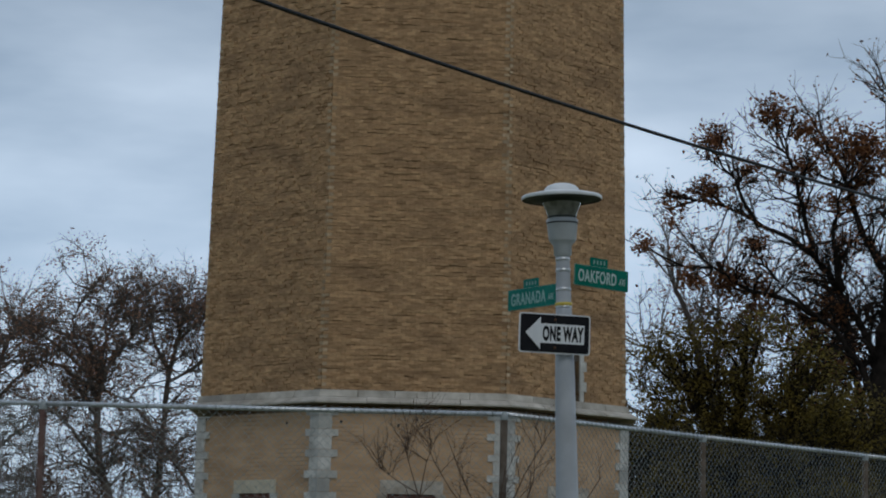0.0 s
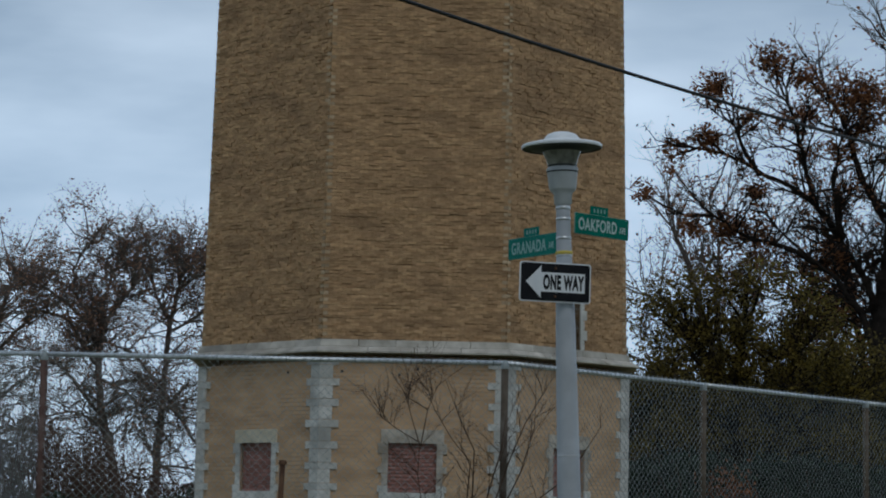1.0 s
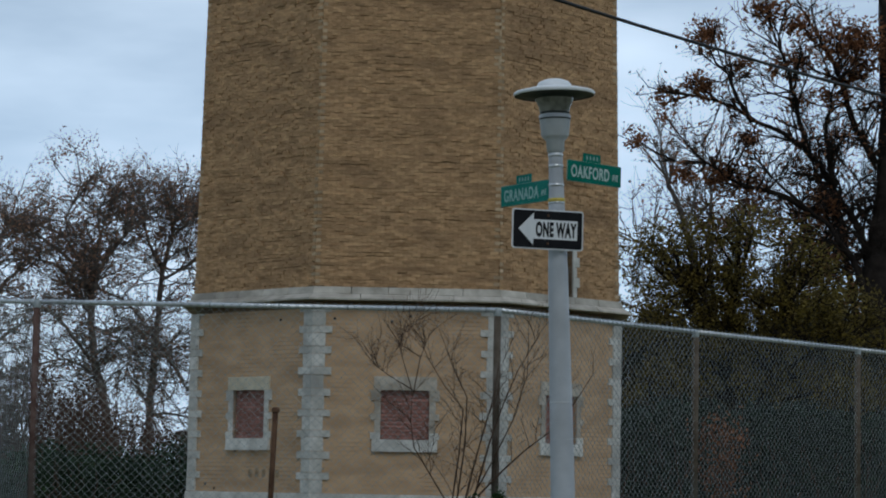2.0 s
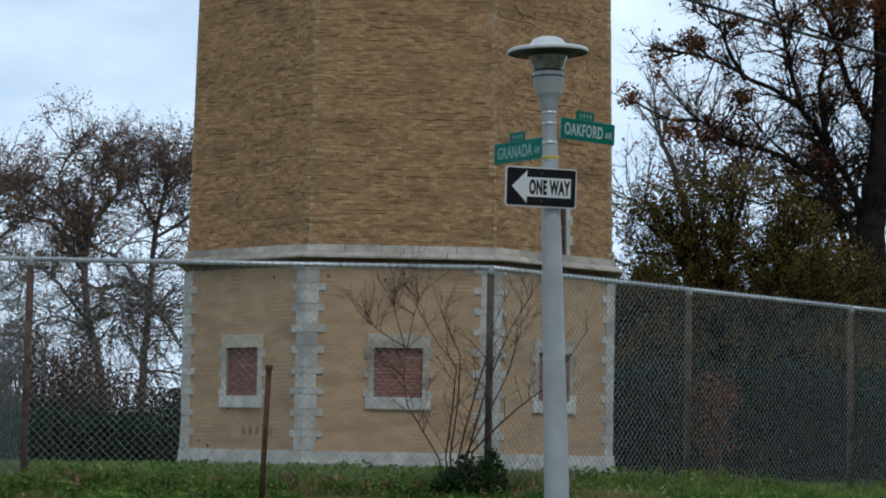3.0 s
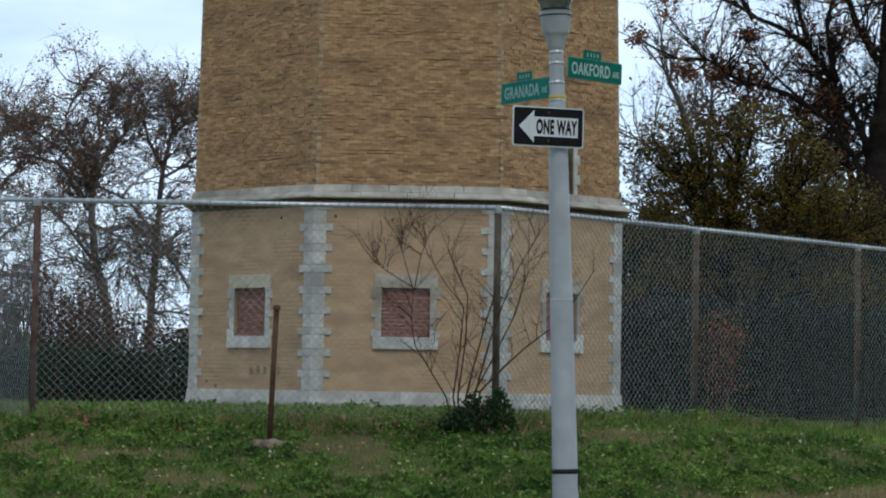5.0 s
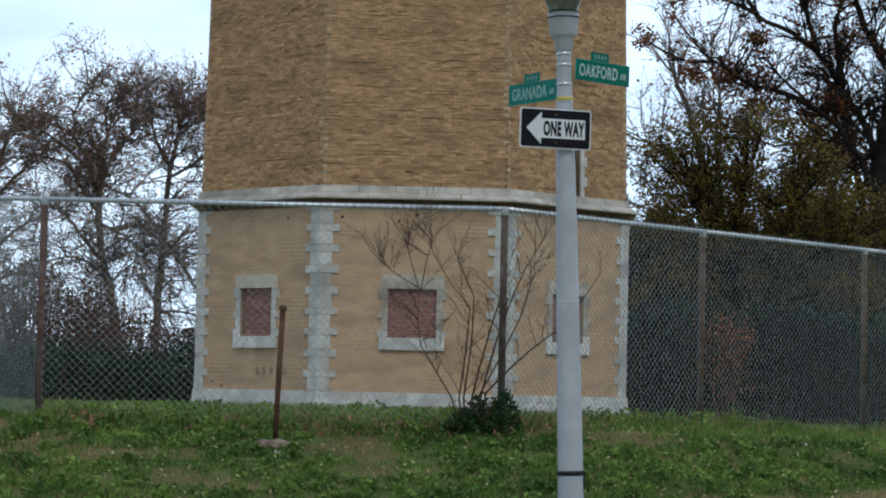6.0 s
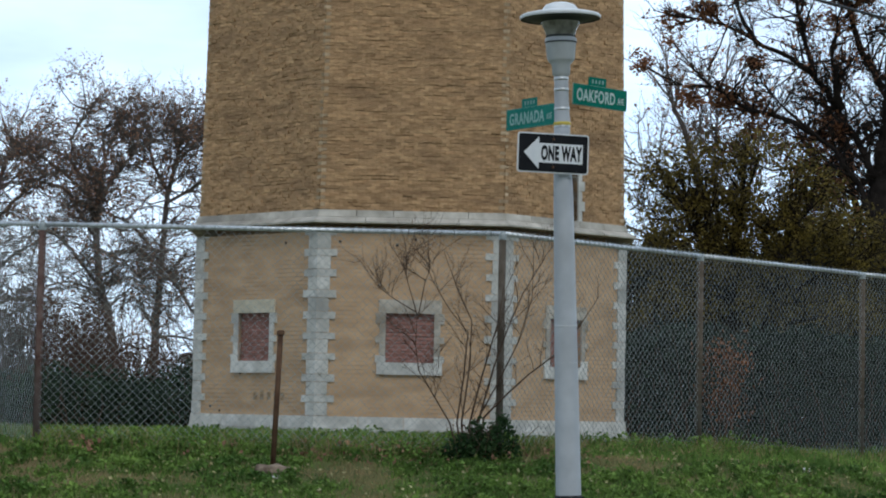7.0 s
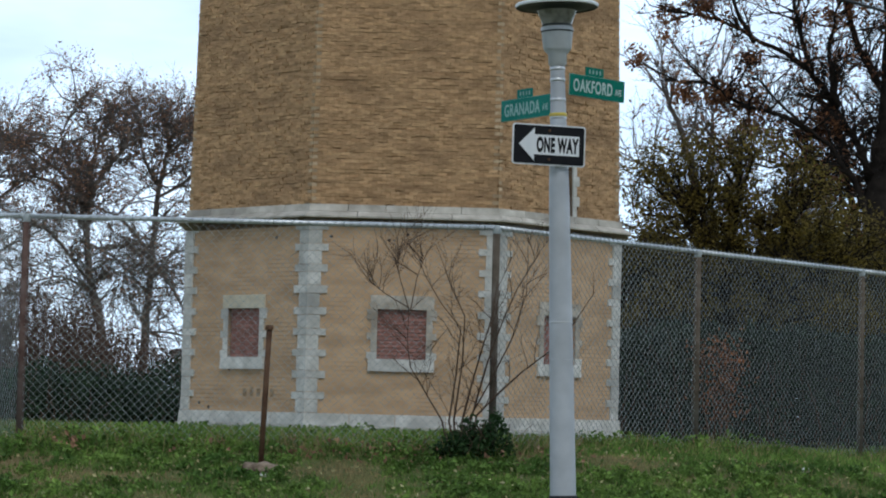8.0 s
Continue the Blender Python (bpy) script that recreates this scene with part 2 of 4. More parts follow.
def part(name, shape, mat, parent, label="", smooth=False, at=None):
    """Links a shape, (verts, faces) or a bmesh or a mesh, as one mesh object under a thing or a part."""
    if isinstance(shape, bmesh.types.BMesh):
        me = bpy.data.meshes.new(name)
        shape.to_mesh(me)
        shape.free()
        me.materials.append(mat)
        if smooth:
            me.polygons.foreach_set("use_smooth", [True] * len(me.polygons))
    elif isinstance(shape, bpy.types.Mesh):
        me = shape
    else:
        me = mesh_from(name, shape[0], shape[1], mat, smooth)
    ob = new(name, me)
    ob.parent = parent
    if at is not None:
        ob.matrix_basis = at
    return tagged(ob, label)


def thing(name, m, label, category, group="", kind=""):
    ob = new(name)
    ob.matrix_basis = m
    ob.empty_display_size = 0.1
    return tagged(ob, label, category, group, kind)


HEXA = [(0, 3, 2, 1), (4, 5, 6, 7), (0, 1, 5, 4), (1, 2, 6, 5), (2, 3, 7, 6), (3, 0, 4, 7)]


def add(shape, verts, faces):
    k = len(shape[0])
    shape[0].extend(verts)
    shape[1].extend([tuple(k + i for i in f) for f in faces])
    return shape


def block(sx, sy, sz, bevel=0.0, centre=(0, 0, 0), segments=1):
    bm = bmesh.new()
    bmesh.ops.create_cube(bm, size=1.0)
    for v in bm.verts:
        v.co = Vector((v.co.x * sx + centre[0], v.co.y * sy + centre[1], v.co.z * sz + centre[2]))
    if bevel:
        bmesh.ops.bevel(bm, geom=bm.edges[:], offset=bevel, segments=segments, affect="EDGES", profile=0.6)
    return bm


def lathe(profile, n=32, caps=False):
    """A turned shape round z from (radius, height) pairs."""
    verts, faces = [], []
    for r, z in profile:
        for i in range(n):
            a = math.tau * i / n
            verts.append((r * math.cos(a), r * math.sin(a), z))
    for j in range(len(profile) - 1):
        for i in range(n):
            k = (i + 1) % n
            faces.append((j * n + i, j * n + k, (j + 1) * n + k, (j + 1) * n + i))
    if caps:
        faces.append(tuple(reversed(range(n))))
        faces.append(tuple(range((len(profile) - 1) * n, len(profile) * n)))
    return verts, faces


def tube(shape, pts, radii, n=6, cap=True):
    """Adds a tube along points to a shape."""
    base = len(shape[0])
    last = len(pts) - 1
    side = Vector((0.31, 0.83, 0.46))
    for i, p in enumerate(pts):
        d = (pts[min(i + 1, last)] - pts[max(i - 1, 0)]).normalized()
        u = d.cross(side)
        if u.length < 0.05:
            u = d.cross(Vector((1, 0, 0)))
        u.normalize()
        w = d.cross(u)
        r = radii[i]
        for k in range(n):
            a = math.tau * k / n
            q = p + u * (r * math.cos(a)) + w * (r * math.sin(a))
            shape[0].append((q.x, q.y, q.z))
    for i in range(last):
        for k in range(n):
            m = (k + 1) % n
            shape[1].append((base + i * n + k, base + i * n + m, base + (i + 1) * n + m, base + (i + 1) * n + k))
    if cap and n > 3:
        shape[1].append(tuple(base + k for k in reversed(range(n))))
        shape[1].append(tuple(base + last * n + k for k in range(n)))
    return shape


def leaf(shape, p, size, rng):
    """Adds one small leaf, a bent rhombus."""
    d = Vector((rng.gauss(0, 1), rng.gauss(0, 1), rng.gauss(0, 0.7))).normalized()
    u = d.cross(Vector((rng.gauss(0, 1), rng.gauss(0, 1), rng.gauss(0, 1)))).normalized()
    k = len(shape[0])
    w = size * rng.uniform(0.45, 0.7)
    bend = d.cross(u) * size * 0.2
    for q in (p, p + d * size * 0.5 + u * w * 0.5 + bend, p + d * size, p + d * size * 0.5 - u * w * 0.5 + bend):
        shape[0].append((q.x, q.y, q.z))
    shape[1].append((k, k + 1, k + 2))
    shape[1].append((k, k + 2, k + 3))


def prism(pts, y0, y1):
    n = len(pts)
    verts = [(x, y0, z) for x, z in pts] + [(x, y1, z) for x, z in pts]
    return verts, [tuple(range(n)), tuple(range(2 * n - 1, n - 1, -1))] + [(i, i + n, (i + 1) % n + n, (i + 1) % n) for i in range(n)]


# ---- ground ----
def profile(y):
    """The bank's height above the road by distance."""
    steps = [(-1e5, 0.0), (12.0, 0.0), (15.0, 0.06), (17.5, 0.34), (19.3, 0.74), (20.9, 1.09), (21.8, 1.28), (23.0, 1.33), (30.0, 1.29), (60.0, 1.25), (1e5, 1.25)]
    for (a, za), (b, zb) in zip(steps, steps[1:]):
        if y <= b:
            f = (y - a) / (b - a)
            return za + (zb - za) * f
    return 1.25


def ground_z(x, y):
    near = max(0.0, 1.0 - abs(y - 23.0) / 16.0)
    fall = -0.03 * min(max(x - 0.5, 0.0), 4.0) * (1.0 if y > 20 else max(0.0, (y - 16) / 4))
    rough = 0.035 * noise.noise(Vector((x * 0.9, y * 0.9, 0.3))) + 0.015 * noise.noise(Vector((x * 3.1, y * 3.1, 5.0)))
    return profile(y) + fall * (1 if y < 40 else 0.4) + rough * near


def spread(a, b, step, far):
    mid = list(np.arange(a, b + 1e-6, step))
    lo, hi, d = [], [], step
    x = a
    while x > -far:
        d *= 1.6
        x -= d
        lo.append(x)
    d, x = step, b
    while x < far:
        d *= 1.6
        x += d
        hi.append(x)
    return lo[::-1] + mid + hi


gx, gy = spread(-7, 8, 0.16, 2500), spread(15, 40, 0.16, 2500)
g_verts = [(x, y, ground_z(x, y)) for y in gy for x in gx]
g_faces = [(j * len(gx) + i, j * len(gx) + i + 1, (j + 1) * len(gx) + i + 1, (j + 1) * len(gx) + i) for j in range(len(gy) - 1) for i in range(len(gx) - 1)]
ground = tagged(new("ground", mesh_from("ground", g_verts, g_faces, SOIL, True)), "grassy bank rising to the fence, patchy soil", "ground", kind="structure")


# ---- water tower ----
A_BASE, Z0, Z_BELT0, Z_BELT1, Z_TOP = 3.07, 1.2, 4.07, 4.37, 12.6
T22 = math.tan(radians(22.5))
tower = thing("water_tower", pose(-0.467, 34.2 + A_BASE, 0, 0, 0, 0.75), "octagonal buff brick water tower on a pale base with limestone quoins", "tower")


def apothem(z):
    return A_BASE if z < Z_BELT1 - 0.001 else 3.045 - 0.0185 * (z - Z_BELT1)


def on_face(k, u, z, off):
    """A point of the tower by face, metres along it, height and metres proud of it. Face 0 looks to the road."""
    a = radians(-90 + 45 * k)
    r = apothem(z) + off
    return (r * math.cos(a) - u * math.sin(a), r * math.sin(a) + u * math.cos(a), z)


def half_width(z, off=0.0):
    return (apothem(z) + off) * T22


def slab2(k, u0, u1, z0, z1, back, f0, f1, m0=False, m1=False):
    """A six-sided piece on a face, its front at f0 below and f1 above; m0, m1: an end that is mitred at the tower's corner."""
    vs = []
    for z, front in ((z0, f0), (z1, f1)):
        for s, o in ((0, back), (1, back), (1, front), (0, front)):
            u = (u0, u1)[s]
            if (m0, m1)[s]:
                u = half_width(z, o) * (1 if s else -1)
            vs.append(on_face(k, u, z, o))
    return vs


# base walls with window openings
WIN_W, WIN_Z0, WIN_Z1 = 0.66, 2.30, 2.97
for k in range(8):
    wall = ([], [])
    if k in (0, 1, 7):
        h = WIN_W / 2
        add(wall, slab2(k, 0, -h, Z0, Z_BELT0, -0.35, 0, 0, True, False), HEXA)
        add(wall, slab2(k, h, 0, Z0, Z_BELT0, -0.35, 0, 0, False, True), HEXA)
        add(wall, slab2(k, -h, h, Z0, WIN_Z0, -0.35, 0, 0), HEXA)
        add(wall, slab2(k, -h, h, WIN_Z1, Z_BELT0, -0.35, 0, 0), HEXA)
    else:
        add(wall, slab2(k, 0, 0, Z0, Z_BELT0, -0.35, 0, 0, True, True), HEXA)
    part("base_wall", wall, BASE_BRICK, tower, "smooth buff brick base wall")


def stone(name, k, u0, u1, z0, z1, back, f0, f1, parent, m0=False, m1=False, label="", mat=STONE):
    return part(name, add(([], []), slab2(k, u0, u1, z0, z1, back, f0, f1, m0, m1), HEXA), mat, parent, label)


# base course, two rows of stone
rng = random.Random(4)
for k in range(8):
    hw = half_width(2.0)
    cuts = [-hw] + [-hw + 2 * hw * (i + rng.uniform(-0.12, 0.12)) / 4 for i in range(1, 4)] + [hw]
    for i in range(4):
        g = 0.004
        f = 0.055 + rng.uniform(-0.008, 0.008)
        stone("plinth_stone", k, cuts[i] + g, cuts[i + 1] - g, 1.39, 1.555, -0.05, f, f - 0.02, tower, i == 0, i == 3)
        stone("plinth_stone", k, cuts[i] + g + 0.0, cuts[i + 1] - g, 1.1, 1.386, -0.05, f + 0.02, f + 0.015, tower, i == 0, i == 3)

# quoins: long and short stones in turn up each corner
for k in range(8):
    z, i = 1.558, 0
    while z < Z_BELT0 - 0.02:
        long = i % 2 == 1
        h = min((0.10 if long else 0.185) + rng.uniform(-0.006, 0.006), Z_BELT0 - z)
        w = 0.255 if long else 0.165
        w += rng.uniform(-0.008, 0.008)
        hw = half_width(2.0)
        pr = 0.022 + rng.uniform(-0.004, 0.004)
        q = ([], [])
        add(q, slab2(k, hw - w, hw, z + 0.003, z + h - 0.003, -0.04, pr, pr, False, True), HEXA)
        add(q, slab2((k + 1) % 8, -hw, -hw + w, z + 0.003, z + h - 0.003, -0.04, pr, pr, True, False), HEXA)
        part("quoin_stone", q, STONE, tower)
        z += h
        i += 1

# belt course: bed mould, sloping lower stones, upper stones
for k in range(8):
    hw = half_width(2.0)
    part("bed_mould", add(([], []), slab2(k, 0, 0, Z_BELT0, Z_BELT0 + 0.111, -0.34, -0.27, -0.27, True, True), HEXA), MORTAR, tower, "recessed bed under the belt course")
    n = 4
    for i in range(n):
        a, b = -hw + 2 * hw * i / n, -hw + 2 * hw * (i + 1) / n
        f = rng.uniform(-0.006, 0.006)
        stone("belt_stone", k, a + 0.004, b - 0.004, Z_BELT0 + 0.112, Z_BELT0 + 0.135, -0.3, 0.15 + f, 0.15 + f, tower, i == 0, i == n - 1, mat=BELT)
        stone("belt_stone", k, a + 0.004, b - 0.004, Z_BELT0 + 0.136, Z_BELT0 + 0.20, -0.3, 0.14 + f, 0.05, tower, i == 0, i == n - 1, mat=BELT)
    n = 5
    for i in range(n):
        a, b = -hw + 2 * hw * i / n, -hw + 2 * hw * (i + 1) / n
        stone("belt_stone", k, a + 0.004, b - 0.004, Z_BELT0 + 0.204, Z_BELT1 - 0.002, -0.3, 0.035, 0.012, tower, i == 0, i == n - 1, mat=BELT)


# bricked-up windows of the base
def window(k, name):
    h = WIN_W / 2
    win = part(name, add(([], []), slab2(k, -h, h, WIN_Z0, WIN_Z1, -0.3, -0.06, -0.06), HEXA), RED_MORTAR, tower, "window bricked up in red brick with pale stone surround")
    top = STONE_WARM if k == 7 else STONE_GRIMY
    stone("lintel", k, -h - 0.10, h + 0.10, WIN_Z1, WIN_Z1 + 0.185, -0.12, 0.025, 0.025, win, label="creamy limestone lintel" if k == 7 else "grime-stained limestone lintel", mat=top)
    stone("sill", k, -h - 0.115, h + 0.115, WIN_Z0 - 0.165, WIN_Z0, -0.12, 0.045, 0.03, win, label="limestone sill")
    z = WIN_Z0
    hs = [0.095, 0.17, 0.09, 0.17, 0.145]
    for i, sh in enumerate(hs):
        w = 0.14 if i % 2 == 0 else 0.085
        for s in (-1, 1):
            a, b = sorted((s * h, s * (h + w)))
            stone("jamb_stone", k, a, b, z + 0.002, z + sh - 0.002, -0.12, 0.022, 0.022, win, mat=STONE if k == 7 or i < 1 else STONE_GRIMY)
        z += sh
    bw, bh = 0.135, 0.044
    z, row = WIN_Z0 + 0.006, 0
    while z + bh < WIN_Z1 + 0.01:
        u = -h + 0.005 - (bw / 2 if row % 2 else 0)
        while u < h - 0.02:
            a, b = max(u, -h + 0.004), min(u + bw - 0.012, h - 0.004)
            if b - a > 0.03:
                f = -0.045 + rng.uniform(-0.004, 0.004)
                part("brick", add(([], []), slab2(k, a, b, z, min(z + bh - 0.012, WIN_Z1 - 0.004), -0.12, f, f), HEXA), RED_BRICK, win)
            u += bw
        z += bh + 0.0075
        row += 1
    return win


for k in (0, 1, 7):
    window(k, "window")

# old anchor holes and a worn painted mark on the base wall
for k, u, z in ((7, -0.28, 2.13), (7, 0.61, 3.93), (7, -0.9, 1.66), (7, -0.7, 1.6), (0, -0.98, 3.93), (0, 0.05, 3.98), (0, -0.2, 3.9)):
    part("anchor_hole", lathe([(0.02, -0.01), (0.022, 0.0), (0.018, 0.004), (0.001, 0.005)], 8), BLACK, tower, "dark anchor hole", False, Matrix.Translation(on_face(k, u, z, 0.0)) @ pose(0, 0, 0, 90, 0, 45 * k))
for i in range(5):
    part("worn_mark", add(([], []), slab2(7, 0.02 + 0.14 * i, 0.09 + 0.14 * i, 1.76, 1.87 + 0.02 * (i % 2), -0.01, 0.003, 0.003), HEXA), WORN, tower, "worn illegible painted mark")

# shaft: a mortar core with a slit window in one face
SLIT_W, SLIT_Z1, SLIT_U = 0.2, 5.25, 0.16
for k in range(8):
    core = ([], [])
    if k == 1:
        h = SLIT_W / 2
        add(core, slab2(k, 0, SLIT_U - h, Z_BELT1, SLIT_Z1, -0.4, -0.012, -0.012, True, False), HEXA)
        add(core, slab2(k, SLIT_U + h, 0, Z_BELT1, SLIT_Z1, -0.4, -0.012, -0.012, False, True), HEXA)
        add(core, slab2(k, 0, 0, SLIT_Z1, Z_TOP, -0.4, -0.012, -0.012, True, True), HEXA)
    else:
        add(core, slab2(k, 0, 0, Z_BELT1, Z_TOP, -0.4, -0.012, -0.012, True, True), HEXA)
    part("shaft_wall", core, MORTAR, tower, "brown mortar bed behind the shaft's bricks")
roof = ([on_face(k, half_width(Z_TOP, 0.06) * s, Z_TOP, 0.06) for k in range(8) for s in (1,)], [])
roof[0].extend([(x, y, z + 0.12) for x, y, z in roof[0][:8]])
roof[1].extend([tuple(range(8, 16)), tuple(reversed(range(8)))] + [(i, (i + 1) % 8, (i + 1) % 8 + 8, i + 8) for i in range(8)])
part("roof", roof, ROOFING, tower, "flat grey roof slab")

slit = part("window", add(([], []), slab2(1, SLIT_U - SLIT_W / 2, SLIT_U + SLIT_W / 2, Z_BELT1, SLIT_Z1, -0.3, -0.16, -0.16), HEXA), GLASS_DARK, tower, "narrow dark slit window with stone jambs")
z, i = Z_BELT1, 0
while z < SLIT_Z1 - 0.05:
    w = 0.13 if i % 2 else 0.075
    for s in (-1, 1):
        a, b = sorted((SLIT_U + s * SLIT_W / 2, SLIT_U + s * (SLIT_W / 2 + w)))
        stone("jamb_stone", 1, a, b, z + 0.002, z + 0.14, -0.16, 0.014, 0.014, slit)
    z += 0.142
    i += 1
stone("lintel", 1, SLIT_U - SLIT_W / 2 - 0.15, SLIT_U + SLIT_W / 2 + 0.15, SLIT_Z1, SLIT_Z1 + 0.16, -0.16, 0.016, 0.016, slit)


# ---- overhead cable ----
def cable():
    a, b = Vector((-1.512, 18.811, 6.1)), Vector((4.867, 27.688, 6.1))
    pts = []
    for i in range(61):
        f = -1.0 + 3.0 * i / 60
        p = a + (b - a) * f
        p.z -= 0.252 * f * (1 - f)
        pts.append(p)
    ob = new("overhead_cable", mesh_from("overhead_cable", *tube(([], []), pts, [0.017] * 61, 8), BLACK, True))
    return tagged(ob, "black sagging overhead utility cable", "cable")


cable()


# ---- chain-link fence ----
RAIL_Z = 3.185
FENCE = [Vector((-3.485, 21.8, 0)), Vector((0.517, 21.8, 0)), Vector((2.49, 24.2, 0)), Vector((4.455, 26.6, 0)), Vector((6.42, 29.0, 0)), Vector((8.39, 31.4, 0))]
LEFT_RUN = [Vector((-3.485, 21.8, 0)), Vector((-4.735, 24.35, 0.185)), Vector((-5.985, 26.9, 0.37))]   # z: rise of the rail
fence = thing("chain_link_fence", pose(0, 0, 0), "galvanised chain-link fence with steel rail and rusting posts", "fence")


def fence_post(p, r, mat=RUST_POST):
    rail = RAIL_Z + p.z
    zg = ground_z(p.x, p.y) - 0.25
    ob = part("post", tube(([], []), [Vector((p.x, p.y, zg)), Vector((p.x, p.y, rail - 0.035))], [r, r], 14), mat, fence, "weathered rusty round steel post", True)
    cap = lathe([(r * 1.06, -0.05), (r * 1.1, -0.02), (r * 1.05, 0.0), (r * 0.8, 0.016), (r * 0.35, 0.024), (0.001, 0.026)], 14)
    part("cap", cap, WIRE, ob, "galvanised post cap", True, pose(p.x, p.y, rail - 0.002))
    return ob


def fence_bay(a, b, w=0.0022):
    rise = b.z - a.z
    za = RAIL_Z + a.z
    a, b = Vector((a.x, a.y, 0)), Vector((b.x, b.y, 0))
    d = b - a
    length = d.length
    d.normalize()
    nrm = Vector((-d.y, d.x, 0))
    # the rail passes in front of the mesh's top edge
    part("top_rail", tube(([], []), [Vector((a.x, a.y, za)), Vector((b.x, b.y, za + rise))], [0.021, 0.021], 12), GALV, fence, "bright galvanised top rail", True)
    pitch = 0.0718
    wires = ([], [])
    front = -nrm * 0.024
    for i in range(int(length / (pitch / 2)) - 1):
        pts = []
        z, j = za + rise * i * pitch / 2 / length + 0.035, 0
        while True:
            out = (i + j) % 2
            s = i * pitch / 2 + (pitch / 2 if out else 0.0)
            q = a + d * s + front * (1.0 + (0.11 if j % 2 else -0.11))
            if z < ground_z(q.x, q.y) - 0.02 or z < 0.6:
                break
            pts.append(Vector((q.x, q.y, z)))
            z -= pitch / 2
            j += 1
        tube(wires, pts, [w] * len(pts), 4, False)
    tagged(part("mesh", wires, WIRE, fence, "woven chain-link diamond wire mesh"), kind="stuff")
    # tie wires on the rail
    s = 0.3
    while s < length - 0.1:
        q = a + d * s
        ring = lathe([(0.0245, -0.004), (0.0265, 0.0), (0.0245, 0.004)], 10)
        turn = Matrix.Translation((q.x, q.y, za + rise * s / length)) @ d.to_track_quat("Z", "Y").to_matrix().to_4x4()
        part("wire_tie", ring, WIRE, fence, "", True, turn)
        s += 0.6


for a, b in zip(FENCE, FENCE[1:]):
    fence_bay(a, b, 0.0022 if a.x < 2 else 0.0019)
for a, b in zip(LEFT_RUN, LEFT_RUN[1:]):
    fence_bay(b, a, 0.0019)
for i, p in enumerate(FENCE):
    fence_post(p, 0.032, RED_POST if i == 0 else RUST_POST)
for p in LEFT_RUN[1:]:
    fence_post(p, 0.03)


# ---- street lamp ----
LAMP_X, LAMP_Y = 1.005, 19.3
LAMP_BASE = ground_z(LAMP_X, LAMP_Y) - 0.05
LEAN = 2.0   # degrees to the west
lamp = thing("street_lamp", Matrix.Translation((LAMP_X + 0.006, LAMP_Y, LAMP_BASE)) @ pose(0, 0, 0, 0, -LEAN, 0), "grey tapered steel street lamp with a flat disc hat", "street lamp")
lz = lambda z: z - LAMP_BASE
part("pole", lathe([(0.104, 0), (0.098, lz(1.0)), (0.088, lz(2.2)), (0.076, lz(3.3)), (0.0555, lz(4.05)), (0.054, lz(4.25))], 32), POLE, lamp, "grey painted tapered pole", True)
part("collar", lathe([(0.100, -0.018), (0.106, -0.014), (0.106, 0.014), (0.100, 0.018)], 32), BLACK, lamp, "black strap round the pole", True, pose(0, 0, lz(0.99)))
part("strap_tail", block(0.014, 0.006, 0.2, 0.002), BLACK, lamp, "hanging strap end", False, pose(0.098, -0.03, lz(0.9), 0, 6, 0))
for z, r in ((4.215, 0.058), (4.13, 0.058), (3.98, 0.0605), (3.845, 0.063)):
    part("band", lathe([(r - 0.004, -0.012), (r, -0.01), (r, 0.01), (r - 0.004, 0.012)], 28), GALV, lamp, "steel band clamp", True, pose(0, 0, lz(z)))
part("yellow_tape", lathe([(0.062, -0.014), (0.0665, -0.01), (0.0665, 0.01), (0.062, 0.014)], 28), YELLOW, lamp, "yellow tape", True, pose(0, 0, lz(3.865)))
for z in (2.02, 2.3):
    part("seam", lathe([(0.086, -0.008), (0.0895, -0.004), (0.0895, 0.004), (0.086, 0.008)], 28), LAMP_GREY, lamp, "", True, pose(0, 0, lz(z)))
housing = part("housing", lathe([(0.054, lz(4.235)), (0.068, lz(4.25)), (0.071, lz(4.325)), (0.096, lz(4.352)), (0.107, lz(4.37)), (0.118, lz(4.49)), (0.123, lz(4.50)), (0.123, lz(4.528)), (0.112, lz(4.534))], 40), LAMP_GREY, lamp, "tapered grey lamp housing", True)
for z, r in ((4.498, 0.1245), (4.546, 0.1165)):
    part("ring", lathe([(r - 0.004, -0.006), (r, -0.004), (r, 0.004), (r - 0.004, 0.006)], 40), LAMP_UNDER, lamp, "dark seam ring", True, pose(0, 0, lz(z)))
lens = part("lens", lathe([(0.110, lz(4.532)), (0.113, lz(4.55)), (0.124, lz(4.595)), (0.142, lz(4.632)), (0.150, lz(4.66))], 40), LENS, lamp, "frosted grey lens", True)
hat = part("hat", lathe([(0.309, lz(4.681)), (0.314, lz(4.686)), (0.315, lz(4.703)), (0.306, lz(4.712)), (0.24, lz(4.728)), (0.17, lz(4.742)), (0.10, lz(4.748))], 56), LAMP_TOP, lamp, "white disc hat with a rolled rim", True)
part("dome", lathe([(0.142, lz(4.742)), (0.134, lz(4.768)), (0.112, lz(4.792)), (0.07, lz(4.808)), (0.03, lz(4.813)), (0.001, lz(4.814))], 40), LAMP_TOP, hat, "shallow white dome cap", True)
part("underside", lathe([(0.309, lz(4.6805)), (0.302, lz(4.689)), (0.22, lz(4.672)), (0.146, lz(4.656))], 56), LAMP_UNDER, hat, "dark underside of the hat", True)


